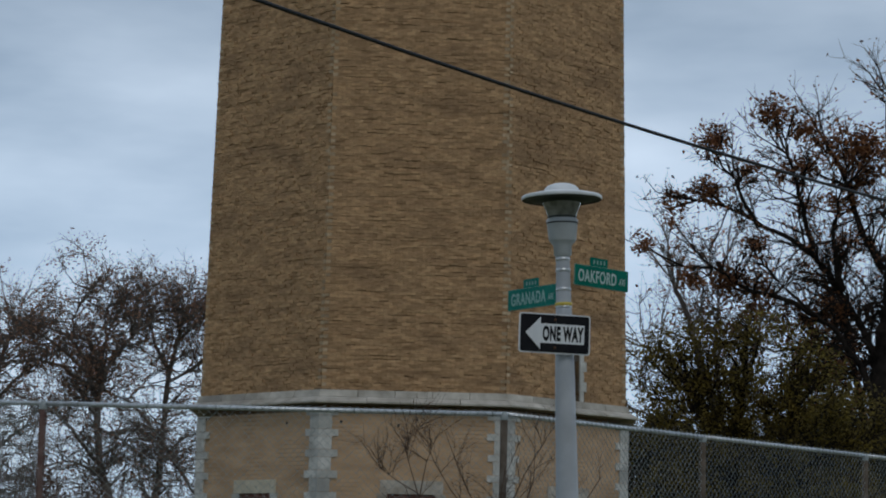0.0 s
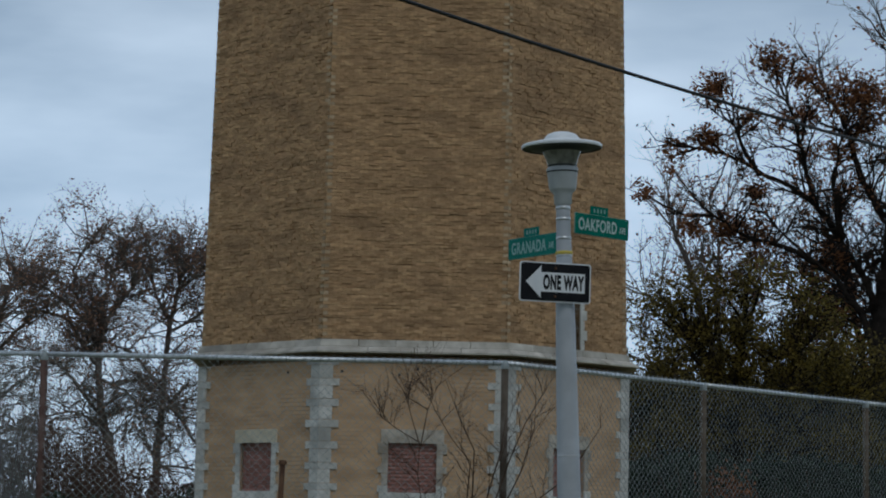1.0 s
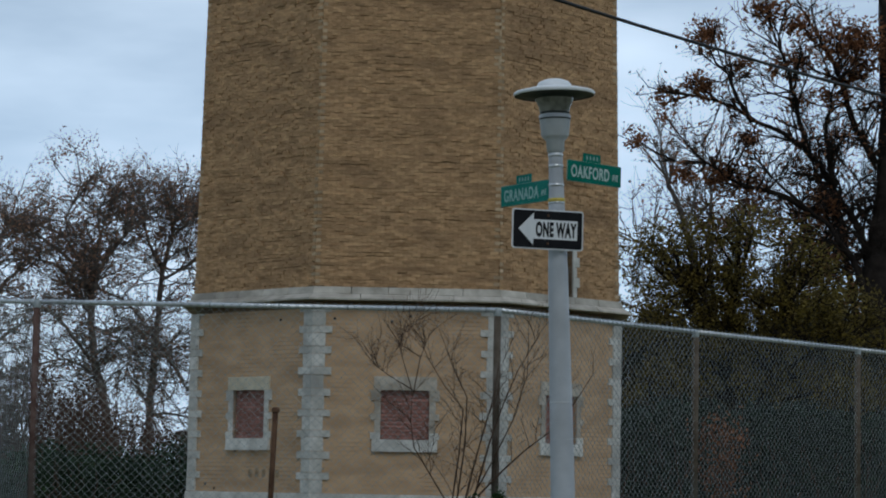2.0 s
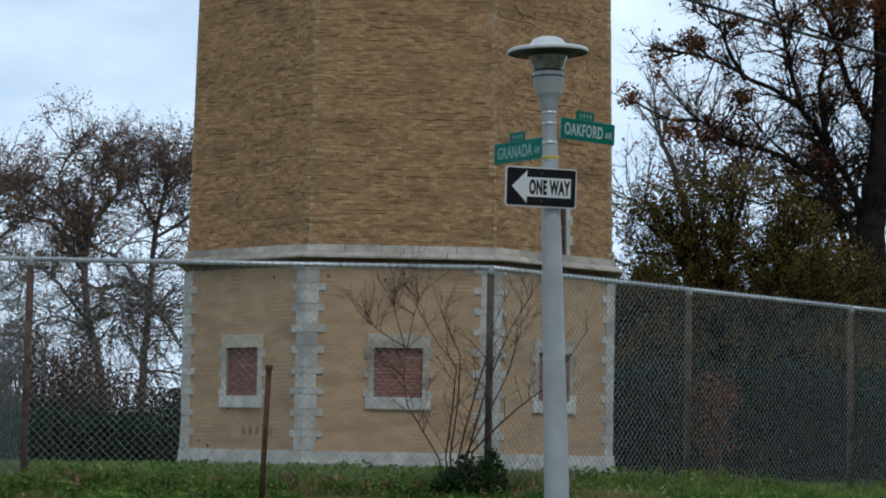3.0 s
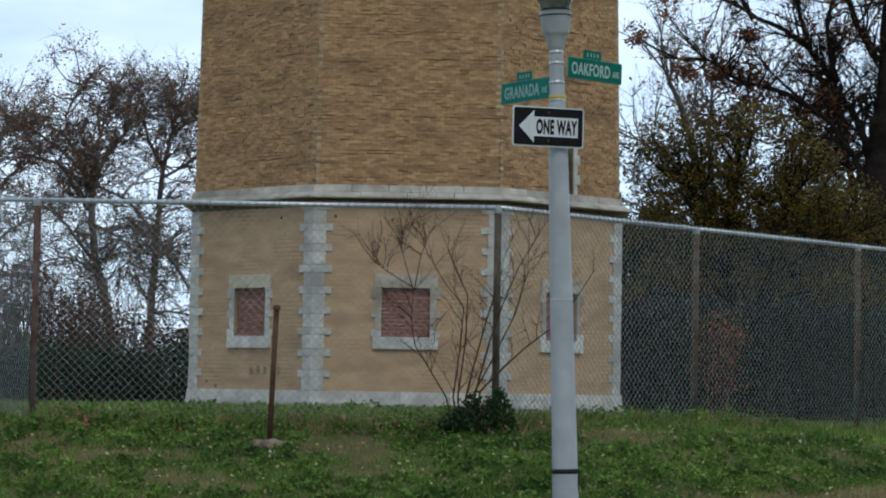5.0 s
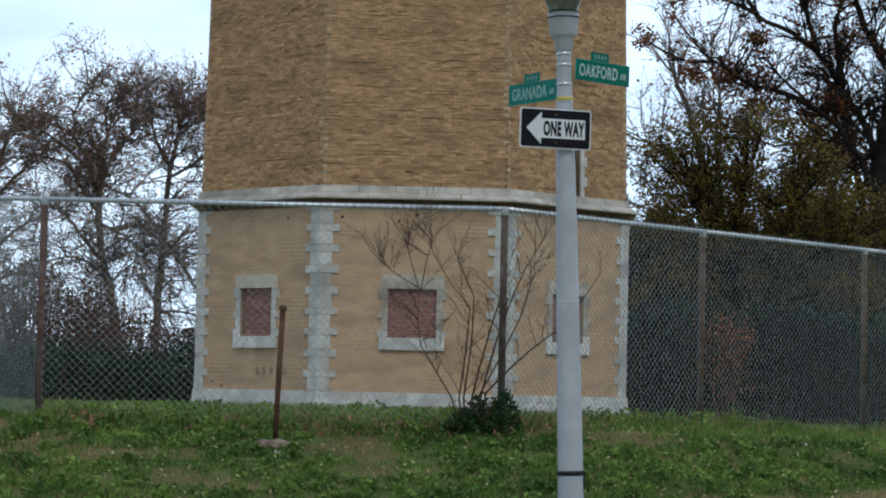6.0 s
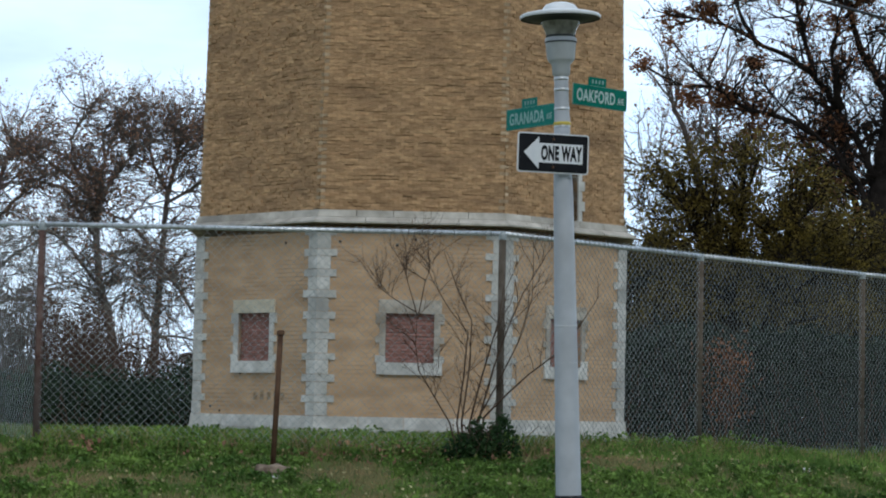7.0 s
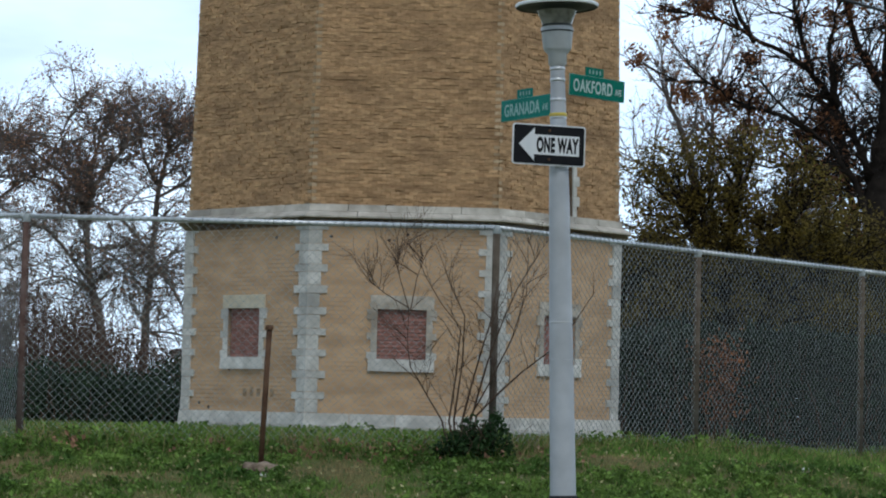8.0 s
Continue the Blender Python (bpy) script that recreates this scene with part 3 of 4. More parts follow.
# ---- signs on the lamp ----
def lettering(name, text, mat, parent, at, width, height, spacing=1.0, bold=0.018):
    """Raised letters of the built-in font, fitted to a width and height."""
    cu = bpy.data.curves.new(name, "FONT")
    cu.body, cu.size, cu.extrude, cu.offset, cu.space_character = text, 1.0, 0.004, bold, spacing
    tmp = bpy.data.objects.new(name, cu)
    scene.collection.objects.link(tmp)
    bpy.context.view_layer.update()
    me = bpy.data.meshes.new_from_object(tmp.evaluated_get(bpy.context.evaluated_depsgraph_get()))
    bpy.data.objects.remove(tmp)
    xs, ys = [v.co.x for v in me.vertices], [v.co.y for v in me.vertices]
    sx, sy = width / (max(xs) - min(xs)), height / (max(ys) - min(ys))
    mx, my = (max(xs) + min(xs)) / 2, (max(ys) + min(ys)) / 2
    for v in me.vertices:
        v.co = Vector(((v.co.x - mx) * sx, -v.co.z * 0.2, (v.co.y - my) * sy))
    me.materials.clear()
    me.materials.append(mat)
    return part(name, me, mat, parent, "", False, at)


def plate(w, h, t, r):
    """An upright plate with rounded corners, its face towards -y."""
    pts = []
    for cx, cz, a0 in ((w / 2 - r, h / 2 - r, 0), (-w / 2 + r, h / 2 - r, 90), (-w / 2 + r, -h / 2 + r, 180), (w / 2 - r, -h / 2 + r, 270)):
        for i in range(5):
            a = radians(a0 + 22.5 * i)
            pts.append((cx + r * math.cos(a), cz + r * math.sin(a)))
    n = len(pts)
    verts = [(x, -t / 2, z) for x, z in pts] + [(x, t / 2, z) for x, z in pts]
    faces = [tuple(range(n)), tuple(range(2 * n - 1, n - 1, -1))] + [(i, i + n, (i + 1) % n + n, (i + 1) % n) for i in range(n)]
    return verts, faces


def one_way_sign():
    W, H = 0.57, 0.308
    s = thing("one_way_sign", pose(0.828, LAMP_Y - 0.125, 3.62, 0, 0.6, 14), "black and white one way arrow sign strapped to the lamp", "road sign")
    part("panel", plate(W, H, 0.006, 0.022), SIGN_WHITE, s, "white sign edge")
    part("face", plate(W - 0.022, H - 0.022, 0.003, 0.016), SIGN_BLACK, s, "black sign face", False, pose(0, -0.006, 0))
    arrow = [(-0.235, 0.0), (-0.115, 0.125), (-0.115, 0.075), (0.235, 0.075), (0.235, -0.075), (-0.115, -0.075), (-0.115, -0.125)]
    part("arrow", prism(arrow, -0.011, -0.008), SIGN_WHITE, s, "white arrow")
    lettering("lettering", "ONE WAY", SIGN_BLACK, s, pose(0.066, -0.0115, 0), 0.328, 0.118, 1.1, 0.05)
    for z in (0.108, -0.108):
        part("bolt", lathe([(0.011, 0), (0.011, 0.004), (0.006, 0.007), (0.0005, 0.0075)], 12), RUST, s, "", True, pose(0.0, -0.0095, z, 90, 0, 0))
    part("bracket", block(0.05, 0.03, 0.04, 0.004), GALV, s, "steel mounting bracket", False, pose(0.165, 0.04, 0.09))
    part("bracket", block(0.05, 0.03, 0.04, 0.004), GALV, s, "steel mounting bracket", False, pose(0.165, 0.04, -0.09))


def name_sign(m, w, h, text, suffix, green, label, tw, shift, plate_at):
    s = thing("street_name_sign", m, label, "street sign", "street name signs on the lamp")
    part("panel", plate(w, h, 0.006, 0.008), SIGN_FAINT, s, "pale sign edge")
    part("face", plate(w - 0.006, h - 0.006, 0.004, 0.006), green, s, "green sign face", False, pose(0, -0.004, 0))
    ink = SIGN_LETTER if green is SIGN_GREEN else SIGN_LETTER_FADED
    lettering("lettering", text, ink, s, pose(shift, -0.0075, 0), tw, h * 0.58, 1.1, 0.022)
    lettering("lettering", suffix, ink, s, pose(shift + tw / 2 + 0.06, -0.0075, -0.012), 0.065, h * 0.3)
    top = part("block_plate", plate(0.185, 0.068, 0.004, 0.005), green, s, "small green plate above the sign", False, pose(plate_at, 0.0, h / 2 + 0.034))
    for i in range(4):
        part("figure", block(0.014, 0.003, 0.03, 0.0), SIGN_FAINT, top, "pale bar", False, pose(-0.05 + 0.035 * i, -0.0035, 0.0))
    return s


one_way_sign()
# the two name signs stand at a right angle to each other
name_sign(pose(1.195, LAMP_Y + 0.13, 4.092, 0, 1.2, 38), 0.56, 0.166, "OAKFORD", "AVE", SIGN_GREEN, "dark green street name sign reading OAKFORD", 0.395, -0.045, -0.03)
name_sign(pose(0.668, LAMP_Y + 0.24, 3.94, 0, -1.0, -52), 0.60, 0.166, "GRANADA", "AVE", SIGN_GREEN_PALE, "faded green street name sign reading GRANADA", 0.42, -0.045, -0.02)


# ---- stub post with its lump of concrete ----
def stub_post():
    x, y = -1.375, 20.9
    z = ground_z(x, y)
    s = thing("stub_post", pose(x, y, z), "rusty steel stub post standing on a lump of concrete", "post")
    part("shaft", tube(([], []), [Vector((0, 0, -0.02)), Vector((0.04, 0, 1.16))], [0.023, 0.023], 14), RUST, s, "rusty round shaft", True)
    part("cap", lathe([(0.033, 0), (0.034, 0.02), (0.03, 0.034), (0.012, 0.04), (0.001, 0.041)], 14), RUST, s, "dark cap", True, pose(0.04, 0, 1.15))
    bm = bmesh.new()
    bmesh.ops.create_icosphere(bm, subdivisions=3, radius=1.0)
    for v in bm.verts:
        n = noise.noise(v.co * 2.3 + Vector((3, 1, 7))) * 0.3 + noise.noise(v.co * 6.0) * 0.12
        v.co = Vector((v.co.x * 0.155 * (1 + n), v.co.y * 0.13 * (1 + n), v.co.z * 0.062 * (1 + 1.5 * n) + 0.008))
    part("footing", bm, CONCRETE, s, "broken concrete footing", True, pose(-0.01, -0.02, 0.01))


stub_post()


# ---- trees ----
GIRTH = (0.0065, 0.013, 0.03, 0.045)


def sprout(wood, crown, p, d, length, r, level, rng, leaves, size, lift, thin):
    """A branch with its twigs; the last twigs carry leaves. thin scales the twigs' girth."""
    n = 4 if level else 3
    pts, q = [p], p
    for i in range(n):
        d = (d + Vector((rng.gauss(0, 0.15), rng.gauss(0, 0.15), rng.gauss(lift, 0.14)))).normalized()
        q = q + d * (length / n)
        pts.append(q)
    r = min(r, GIRTH[level] * thin)
    tube(wood, pts, [r * (1 - 0.6 * i / n) for i in range(n + 1)], 4 if level > 1 else 3, False)
    if level == 0:
        for i in range(leaves):
            if rng.random() < 0.7:
                leaf(crown, pts[rng.randint(1, n)] + Vector((rng.gauss(0, 0.05), rng.gauss(0, 0.05), rng.gauss(0, 0.05))), size * rng.uniform(0.6, 1.35), rng)
        return
    for i in range(5):
        f = rng.uniform(0.15, 1.0)
        j = min(int(f * n), n - 1)
        b = pts[j].lerp(pts[j + 1], f * n - j)
        nd = (d * 1.1 + Vector((rng.gauss(0, 0.6), rng.gauss(0, 0.6), rng.gauss(0.03, 0.5)))).normalized()
        sprout(wood, crown, b, nd, length * rng.uniform(0.45, 0.75), r * 0.8, level - 1, rng, leaves, size, lift, thin)


def tree(label, origin, limbs, bark, leaf_mat, seed, leaves, size, length, every=0.3, levels=2, thin=1.0, depth=0.35, lift=0.08, start=1, leaf_low=0.0, part_label="", group="", boughs=(), density=1.0):
    """limbs: (first radius, last radius, points (x, z) in metres from the foot); boughs: leafy clumps (x, z, radius)."""
    rng = random.Random(seed)
    x0, y0 = origin
    t = thing("tree", pose(x0, y0, ground_z(x0, y0) - 0.1), label, "tree", group)
    trunk, twigs, crown = ([], []), ([], []), ([], [])
    wood = []
    for k, (r0, r1, line) in enumerate(limbs):
        pts = []
        y = 0.0 if k == 0 else rng.uniform(-depth, depth) * 0.2
        dy = 0.0 if k == 0 else rng.uniform(-depth, depth)
        for i, (x, z) in enumerate(line):
            pts.append(Vector((x, y + dy * i, z)))
        fine, rr = [], []
        m = 4
        for i in range(len(pts) - 1):
            for j in range(m):
                f = j / m
                a, b, c, e = pts[max(i - 1, 0)], pts[i], pts[i + 1], pts[min(i + 2, len(pts) - 1)]
                q = 0.5 * ((2 * b) + (c - a) * f + (2 * a - 5 * b + 4 * c - e) * f * f + (3 * b - a - 3 * c + e) * f ** 3)
                q += Vector((rng.gauss(0, 0.02), rng.gauss(0, 0.02), 0))
                fine.append(q)
        fine.append(pts[-1])
        for i in range(len(fine)):
            rr.append(r0 + (r1 - r0) * i / (len(fine) - 1))
        tube(trunk, fine, rr, 10, True)
        wood += fine[4:]
        total = sum((b - a).length for a, b in zip(fine, fine[1:]))
        begin = 0.22 if k == 0 else 0.1
        for i in range(int(total * (1 - begin) / every)):
            f = begin + (1 - begin) * rng.random()
            j = min(int(f * (len(fine) - 1)), len(fine) - 2)
            b = fine[j]
            d0 = (fine[j + 1] - fine[j]).normalized()
            d = (d0 * 0.5 + Vector((rng.gauss(0, 0.8), rng.gauss(0, 0.8), rng.gauss(0.25, 0.5)))).normalized()
            nl = leaves if b.z > leaf_low else leaves // 2
            sprout(twigs, crown, b, d, length * rng.uniform(0.6, 1.2), rr[j] * 0.6, levels, rng, nl, size, lift, thin)
        tip = (fine[-1] - fine[-2]).normalized()
        for i in range(3):
            sprout(twigs, crown, fine[-1], (tip + Vector((rng.gauss(0, 0.35), rng.gauss(0, 0.35), rng.gauss(0, 0.3)))).normalized(), length * 1.1, r1, levels, rng, leaves, size, lift, thin)
    for x, z, r in boughs:
        c = Vector((x, rng.gauss(0, 0.5), z))
        root = min(wood, key=lambda q: (q - c).length + 0.8 * max(0.0, q.z - c.z))
        reach = c - root
        sag = Vector((rng.gauss(0, 0.08), 0, -0.12)) * reach.length
        line = [root, root + reach * 0.35 + sag, root + reach * 0.7 + sag * 0.7, c]
        tube(twigs, line, [0.03 * thin, 0.024 * thin, 0.017 * thin, 0.01 * thin], 5, False)
        for i in range(max(4, int(22 * r))):
            d = Vector((rng.gauss(0, 1), rng.gauss(0, 1), rng.gauss(0.2, 0.8))).normalized()
            sprout(twigs, crown, line[-1].lerp(line[-2], rng.random() * 0.6), d, r * rng.uniform(0.6, 1.15), 0.008, 1, rng, 0, size, lift, thin)
        for i in range(int(4200 * density * r * r)):
            d = Vector((rng.gauss(0, 1), rng.gauss(0, 1), rng.gauss(0, 0.8)))
            d = d.normalized() * rng.random() ** 0.45
            if noise.noise(Vector((x + d.x * r, d.y * r, z + d.z * r)) * 4.0 + Vector((seed, 0, 0))) > -0.12:
                leaf(crown, c + d * r * 1.1, size * rng.uniform(0.6, 1.4), rng)
    part("trunk", trunk, bark, t, "trunk and limbs", True)
    tagged(part("branchwork", twigs, bark, t, "fine branchwork"), kind="stuff")
    if crown[1]:
        tagged(part("crown", crown, leaf_mat, t, part_label), kind="stuff")
    return t


def local(x0, z0, lines):
    return [(a, b, [(x - x0, z - z0) for x, z in line]) for a, b, line in lines]


# leafy clumps of the crowns: metres from the foot, radius
BOUGHS_A = [(-2.3, 7.3, 0.46), (-1.6, 7.6, 0.42), (-0.7, 7.4, 0.5), (-0.2, 8.1, 0.5), (-1.2, 9.2, 0.62), (-1.8, 8.9, 0.35), (-2.8, 8, 0.46), (-2.1, 8.1, 0.5), (-0.8, 8.5, 0.54), (-0.3, 6.9, 0.46), (-2.4, 6.3, 0.38)]
BOUGHS_B = [(-0.4, 7.7, 0.47), (0.3, 8.4, 0.55), (0.8, 8.8, 0.47), (-0.8, 6.2, 0.51), (0.2, 6.6, 0.51), (0.8, 7.4, 0.51), (-0.3, 8.4, 0.43), (1.1, 7.9, 0.47), (-0.5, 6.9, 0.43), (0.8, 5.5, 0.43)]
BOUGHS_C = [(0.4, 8.9, 0.4), (0.5, 7.9, 0.48), (0.8, 7.2, 0.4), (0.4, 6.7, 0.48)]
BOUGHS_OLIVE = [(-1.4, 4.7, 0.5), (-0.8, 5, 0.52), (-0.1, 5.1, 0.52), (0.6, 5.2, 0.5), (1.3, 4.9, 0.5), (1.8, 4.5, 0.42), (-1.3, 4, 0.56), (-0.6, 4.2, 0.56), (0.2, 4.3, 0.56), (1, 4.1, 0.55), (1.7, 3.9, 0.5), (-1.1, 3.5, 0.52), (-0.1, 3.5, 0.52), (0.9, 3.4, 0.52)]
BOUGHS_OAK_2 = [(-1.8, 6.7, 0.57), (-1.2, 6.3, 0.63), (-0.6, 5.8, 0.63), (-2.5, 6.9, 0.57), (-3.2, 6.6, 0.57), (-1.4, 5.5, 0.57), (-3.8, 6.9, 0.44)]
BOUGHS_OLIVE_2 = [(-0.8, 4.3, 0.48), (-0.2, 4.2, 0.48), (-0.6, 3.7, 0.48), (-0, 3.7, 0.42), (-1.2, 3.9, 0.42)]
BOUGHS_OAK = [(-2.4, 10.6, 0.45), (-1.6, 10.4, 0.34), (-0.8, 10, 0.6), (-0.2, 9.9, 0.6), (-3.7, 10, 0.41), (-4.3, 8.9, 0.27), (-3.7, 9, 0.36), (-2.9, 9.5, 0.29), (-2.3, 9.2, 0.24), (-1.5, 8.9, 0.3), (-0.9, 8.9, 0.34), (-2.7, 7.9, 0.27), (-2.8, 7, 0.56), (-1.1, 6.6, 0.41), (-3.3, 7.2, 0.34), (-4.1, 7.1, 0.3), (-4.5, 8.3, 0.18), (-5.1, 7.9, 0.27), (-1.7, 9.6, 0.41), (-0.4, 9.4, 0.45)]

TREE_A = local(-8.3, 1.2, [
    (0.129, 0.077, [(-8.3, 1.0), (-8.39, 2.59), (-8.68, 4.19), (-8.92, 5.14), (-8.96, 6.43), (-8.94, 7.02)]),
    (0.075, 0.028, [(-8.94, 7.02), (-8.66, 7.54), (-8.16, 8.21), (-7.98, 8.62)]),
    (0.082, 0.028, [(-8.95, 6.31), (-9.21, 7.07), (-9.38, 7.53), (-9.74, 8.0), (-9.95, 8.2)]),
    (0.061, 0.021, [(-8.94, 7.02), (-8.96, 7.74), (-8.85, 8.2), (-8.64, 8.74)]),
    (0.061, 0.021, [(-8.94, 6.02), (-9.29, 6.48), (-9.77, 7.19), (-10.31, 7.45), (-10.82, 7.44)]),
    (0.034, 0.014, [(-9.74, 8.18), (-9.64, 8.7), (-9.45, 9.1), (-9.34, 9.35)]),
    (0.048, 0.017, [(-8.94, 4.84), (-9.58, 5.71), (-10.1, 6.14), (-10.61, 5.98)]),
    (0.04, 0.015, [(-8.16, 8.21), (-7.7, 8.6), (-7.4, 8.9)]),
    (0.05, 0.015, [(-9.2, 7.1), (-10.0, 7.8), (-10.6, 8.2), (-11.0, 8.4)]),
    (0.04, 0.015, [(-8.85, 8.2), (-8.9, 8.8), (-8.6, 9.1)]),
    (0.034, 0.014, [(-8.9, 5.0), (-8.3, 5.4), (-7.9, 5.1)]),
    (0.041, 0.014, [(-8.8, 4.5), (-9.6, 4.9), (-10.4, 4.7), (-10.9, 4.2)]),
    (0.041, 0.014, [(-8.88, 5.73), (-8.1, 5.3), (-7.78, 4.28)])])
tree("bare autumn tree with scattered dry brown leaves", (-8.3, 65.0), TREE_A, BARK, LEAF_BROWN, 11, 2, 0.07, 1.0, 0.085, thin=0.8, lift=-0.01, leaf_low=4.6, part_label="sparse brown leaves", group="bare trees beyond the hedge", boughs=BOUGHS_A, density=0.17)
TREE_B = local(-7.6, 1.2, [
    (0.129, 0.021, [(-7.65, 1.0), (-7.56, 2.68), (-7.48, 4.0), (-7.41, 5.27), (-7.33, 6.46), (-7.28, 7.38), (-7.05, 8.3), (-7.01, 8.7), (-6.84, 8.9)]),
    (0.061, 0.021, [(-7.41, 5.27), (-7.56, 5.74), (-8.18, 6.45), (-8.73, 6.73)]),
    (0.061, 0.028, [(-7.3, 5.32), (-6.88, 4.74), (-6.38, 3.95)]),
    (0.048, 0.021, [(-7.52, 3.53), (-7.03, 3.57), (-6.37, 3.46)]),
    (0.048, 0.021, [(-7.3, 7.08), (-6.84, 7.39), (-6.3, 7.84), (-5.9, 8.6)]),
    (0.054, 0.021, [(-7.28, 7.38), (-7.67, 8.11), (-7.84, 8.99)]),
    (0.034, 0.014, [(-7.45, 4.5), (-8.0, 5.0), (-8.4, 4.7)]),
    (0.034, 0.014, [(-7.4, 4.9), (-6.9, 5.6), (-6.4, 5.8)]),
    (0.034, 0.014, [(-7.1, 8.2), (-6.6, 8.6), (-6.2, 9.0)])])
tree("bare autumn tree with a forked grey trunk", (-7.6, 66.0), TREE_B, BARK, LEAF_BROWN, 23, 2, 0.07, 1.0, 0.085, thin=0.8, lift=-0.01, leaf_low=4.6, part_label="sparse brown leaves", group="bare trees beyond the hedge", boughs=BOUGHS_B, density=0.17)
TREE_C = local(-12.4, 1.2, [
    (0.122, 0.035, [(-12.4, 1.0), (-12.3, 4.0), (-12.2, 6.5), (-11.8, 8.0), (-11.5, 8.7)]),
    (0.068, 0.021, [(-12.3, 4.6), (-11.6, 5.6), (-10.9, 6.0)]),
    (0.068, 0.021, [(-12.2, 6.3), (-11.5, 7.1), (-10.9, 7.6)]),
    (0.054, 0.021, [(-12.3, 4.0), (-11.5, 4.5), (-10.6, 4.4)]),
    (0.054, 0.021, [(-12.2, 6.6), (-12.8, 7.8), (-13.2, 9.0)])])
tree("bare twiggy autumn tree beside the fence run", (-12.4, 67.0), TREE_C, BARK, LEAF_BROWN, 37, 2, 0.07, 1.05, 0.1, thin=0.8, lift=-0.01, leaf_low=5.0, part_label="few brown leaves", group="bare trees beyond the hedge", boughs=BOUGHS_C, density=0.08)
OAK = local(9.1, 1.2, [
    (0.42, 0.17, [(9.3, 1.0), (9.25, 2.2), (9.15, 5.0), (9.1, 6.41), (9.2, 7.24), (9.3, 7.92), (9.36, 9.82), (9.3, 12.2)]),
    (0.09, 0.025, [(9.0, 6.2), (8.72, 7.3), (8.35, 7.93), (7.86, 8.7), (7.35, 9.2), (6.65, 9.53), (5.88, 9.95), (5.2, 10.1)]),
    (0.085, 0.02, [(8.95, 5.7), (8.6, 6.6), (8.32, 6.97), (8.1, 7.3), (7.5, 7.8), (6.9, 8.3)]),
    (0.06, 0.025, [(7.6, 9.0), (7.4, 9.7), (7.15, 10.4), (6.95, 10.9)]),
    (0.085, 0.03, [(9.1, 8.66), (8.58, 9.72), (8.33, 10.7), (7.97, 11.4)]),
    (0.06, 0.02, [(6.52, 9.51), (6.1, 10.1), (5.86, 10.5)]),
    (0.07, 0.02, [(7.9, 7.57), (7.0, 8.0), (6.2, 8.2), (5.5, 8.6)]),
    (0.07, 0.02, [(8.2, 8.2), (8.0, 9.2), (8.1, 10.2)]),
    (0.12, 0.04, [(9.15, 8.0), (9.8, 9.3), (10.6, 10.6)]),
    (0.12, 0.04, [(9.0, 7.0), (9.8, 7.6), (10.8, 8.2)])])
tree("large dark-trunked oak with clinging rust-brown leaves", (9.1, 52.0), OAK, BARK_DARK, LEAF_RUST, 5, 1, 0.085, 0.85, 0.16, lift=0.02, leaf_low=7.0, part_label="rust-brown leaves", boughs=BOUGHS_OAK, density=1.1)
OAK_2 = local(9.6, 1.2, [
    (0.15, 0.035, [(9.7, 1.0), (9.6, 4.0), (9.3, 6.0), (9.0, 7.6), (8.8, 9.0)]),
    (0.1, 0.03, [(9.6, 3.4), (8.8, 4.6), (8.2, 5.4), (7.7, 6.0)]),
    (0.1, 0.03, [(9.5, 4.6), (8.9, 5.6), (8.5, 6.6), (8.3, 7.4)]),
    (0.1, 0.03, [(9.6, 4.0), (10.4, 5.2), (11.0, 6.4)]),
    (0.08, 0.03, [(9.65, 3.0), (9.0, 3.6), (8.2, 4.0)])])
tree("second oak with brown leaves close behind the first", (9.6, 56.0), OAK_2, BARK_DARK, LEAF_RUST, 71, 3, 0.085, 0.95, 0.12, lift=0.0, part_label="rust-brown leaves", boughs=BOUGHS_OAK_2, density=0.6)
BARE_R = local(6.1, 1.2, [
    (0.15, 0.04, [(6.2, 1.0), (6.2, 4.5), (5.8, 6.2), (5.4, 7.6), (5.0, 8.7)]),
    (0.07, 0.02, [(6.1, 5.0), (6.6, 6.4), (6.9, 7.8)]),
    (0.07, 0.02, [(6.1, 5.6), (5.9, 7.0), (6.0, 8.4)]),
    (0.05, 0.02, [(5.8, 6.2), (5.0, 6.8), (4.4, 7.2)]),
    (0.05, 0.02, [(6.15, 4.6), (5.2, 5.4), (4.3, 5.8)])])
tree("thin bare tree with fine upright twigs", (6.1, 55.0), BARE_R, BARK, LEAF_BROWN, 51, 1, 0.09, 1.2, 0.2, leaf_low=4.0, part_label="few leaves")
OLIVE = local(4.9, 1.2, [
    (0.12, 0.05, [(5.3, 1.0), (5.2, 3.2), (5.0, 4.0), (4.7, 4.8), (4.3, 5.4)]),
    (0.10, 0.03, [(5.25, 2.4), (5.75, 3.6), (6.0, 4.5), (6.2, 5.2)]),
    (0.06, 0.02, [(5.0, 4.0), (5.2, 4.8), (5.3, 5.7)]),
    (0.06, 0.02, [(5.2, 3.3), (4.3, 4.0), (3.6, 4.3)]),
    (0.06, 0.02, [(5.75, 3.6), (6.5, 4.2), (7.0, 4.4)]),
    (0.05, 0.02, [(5.2, 3.0), (4.2, 3.4), (3.5, 3.3)]),
    (0.05, 0.02, [(5.7, 3.3), (6.6, 3.5), (7.2, 3.2)])])
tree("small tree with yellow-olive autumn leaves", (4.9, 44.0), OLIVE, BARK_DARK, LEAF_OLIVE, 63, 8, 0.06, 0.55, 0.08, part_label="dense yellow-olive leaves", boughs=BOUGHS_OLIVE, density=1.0)
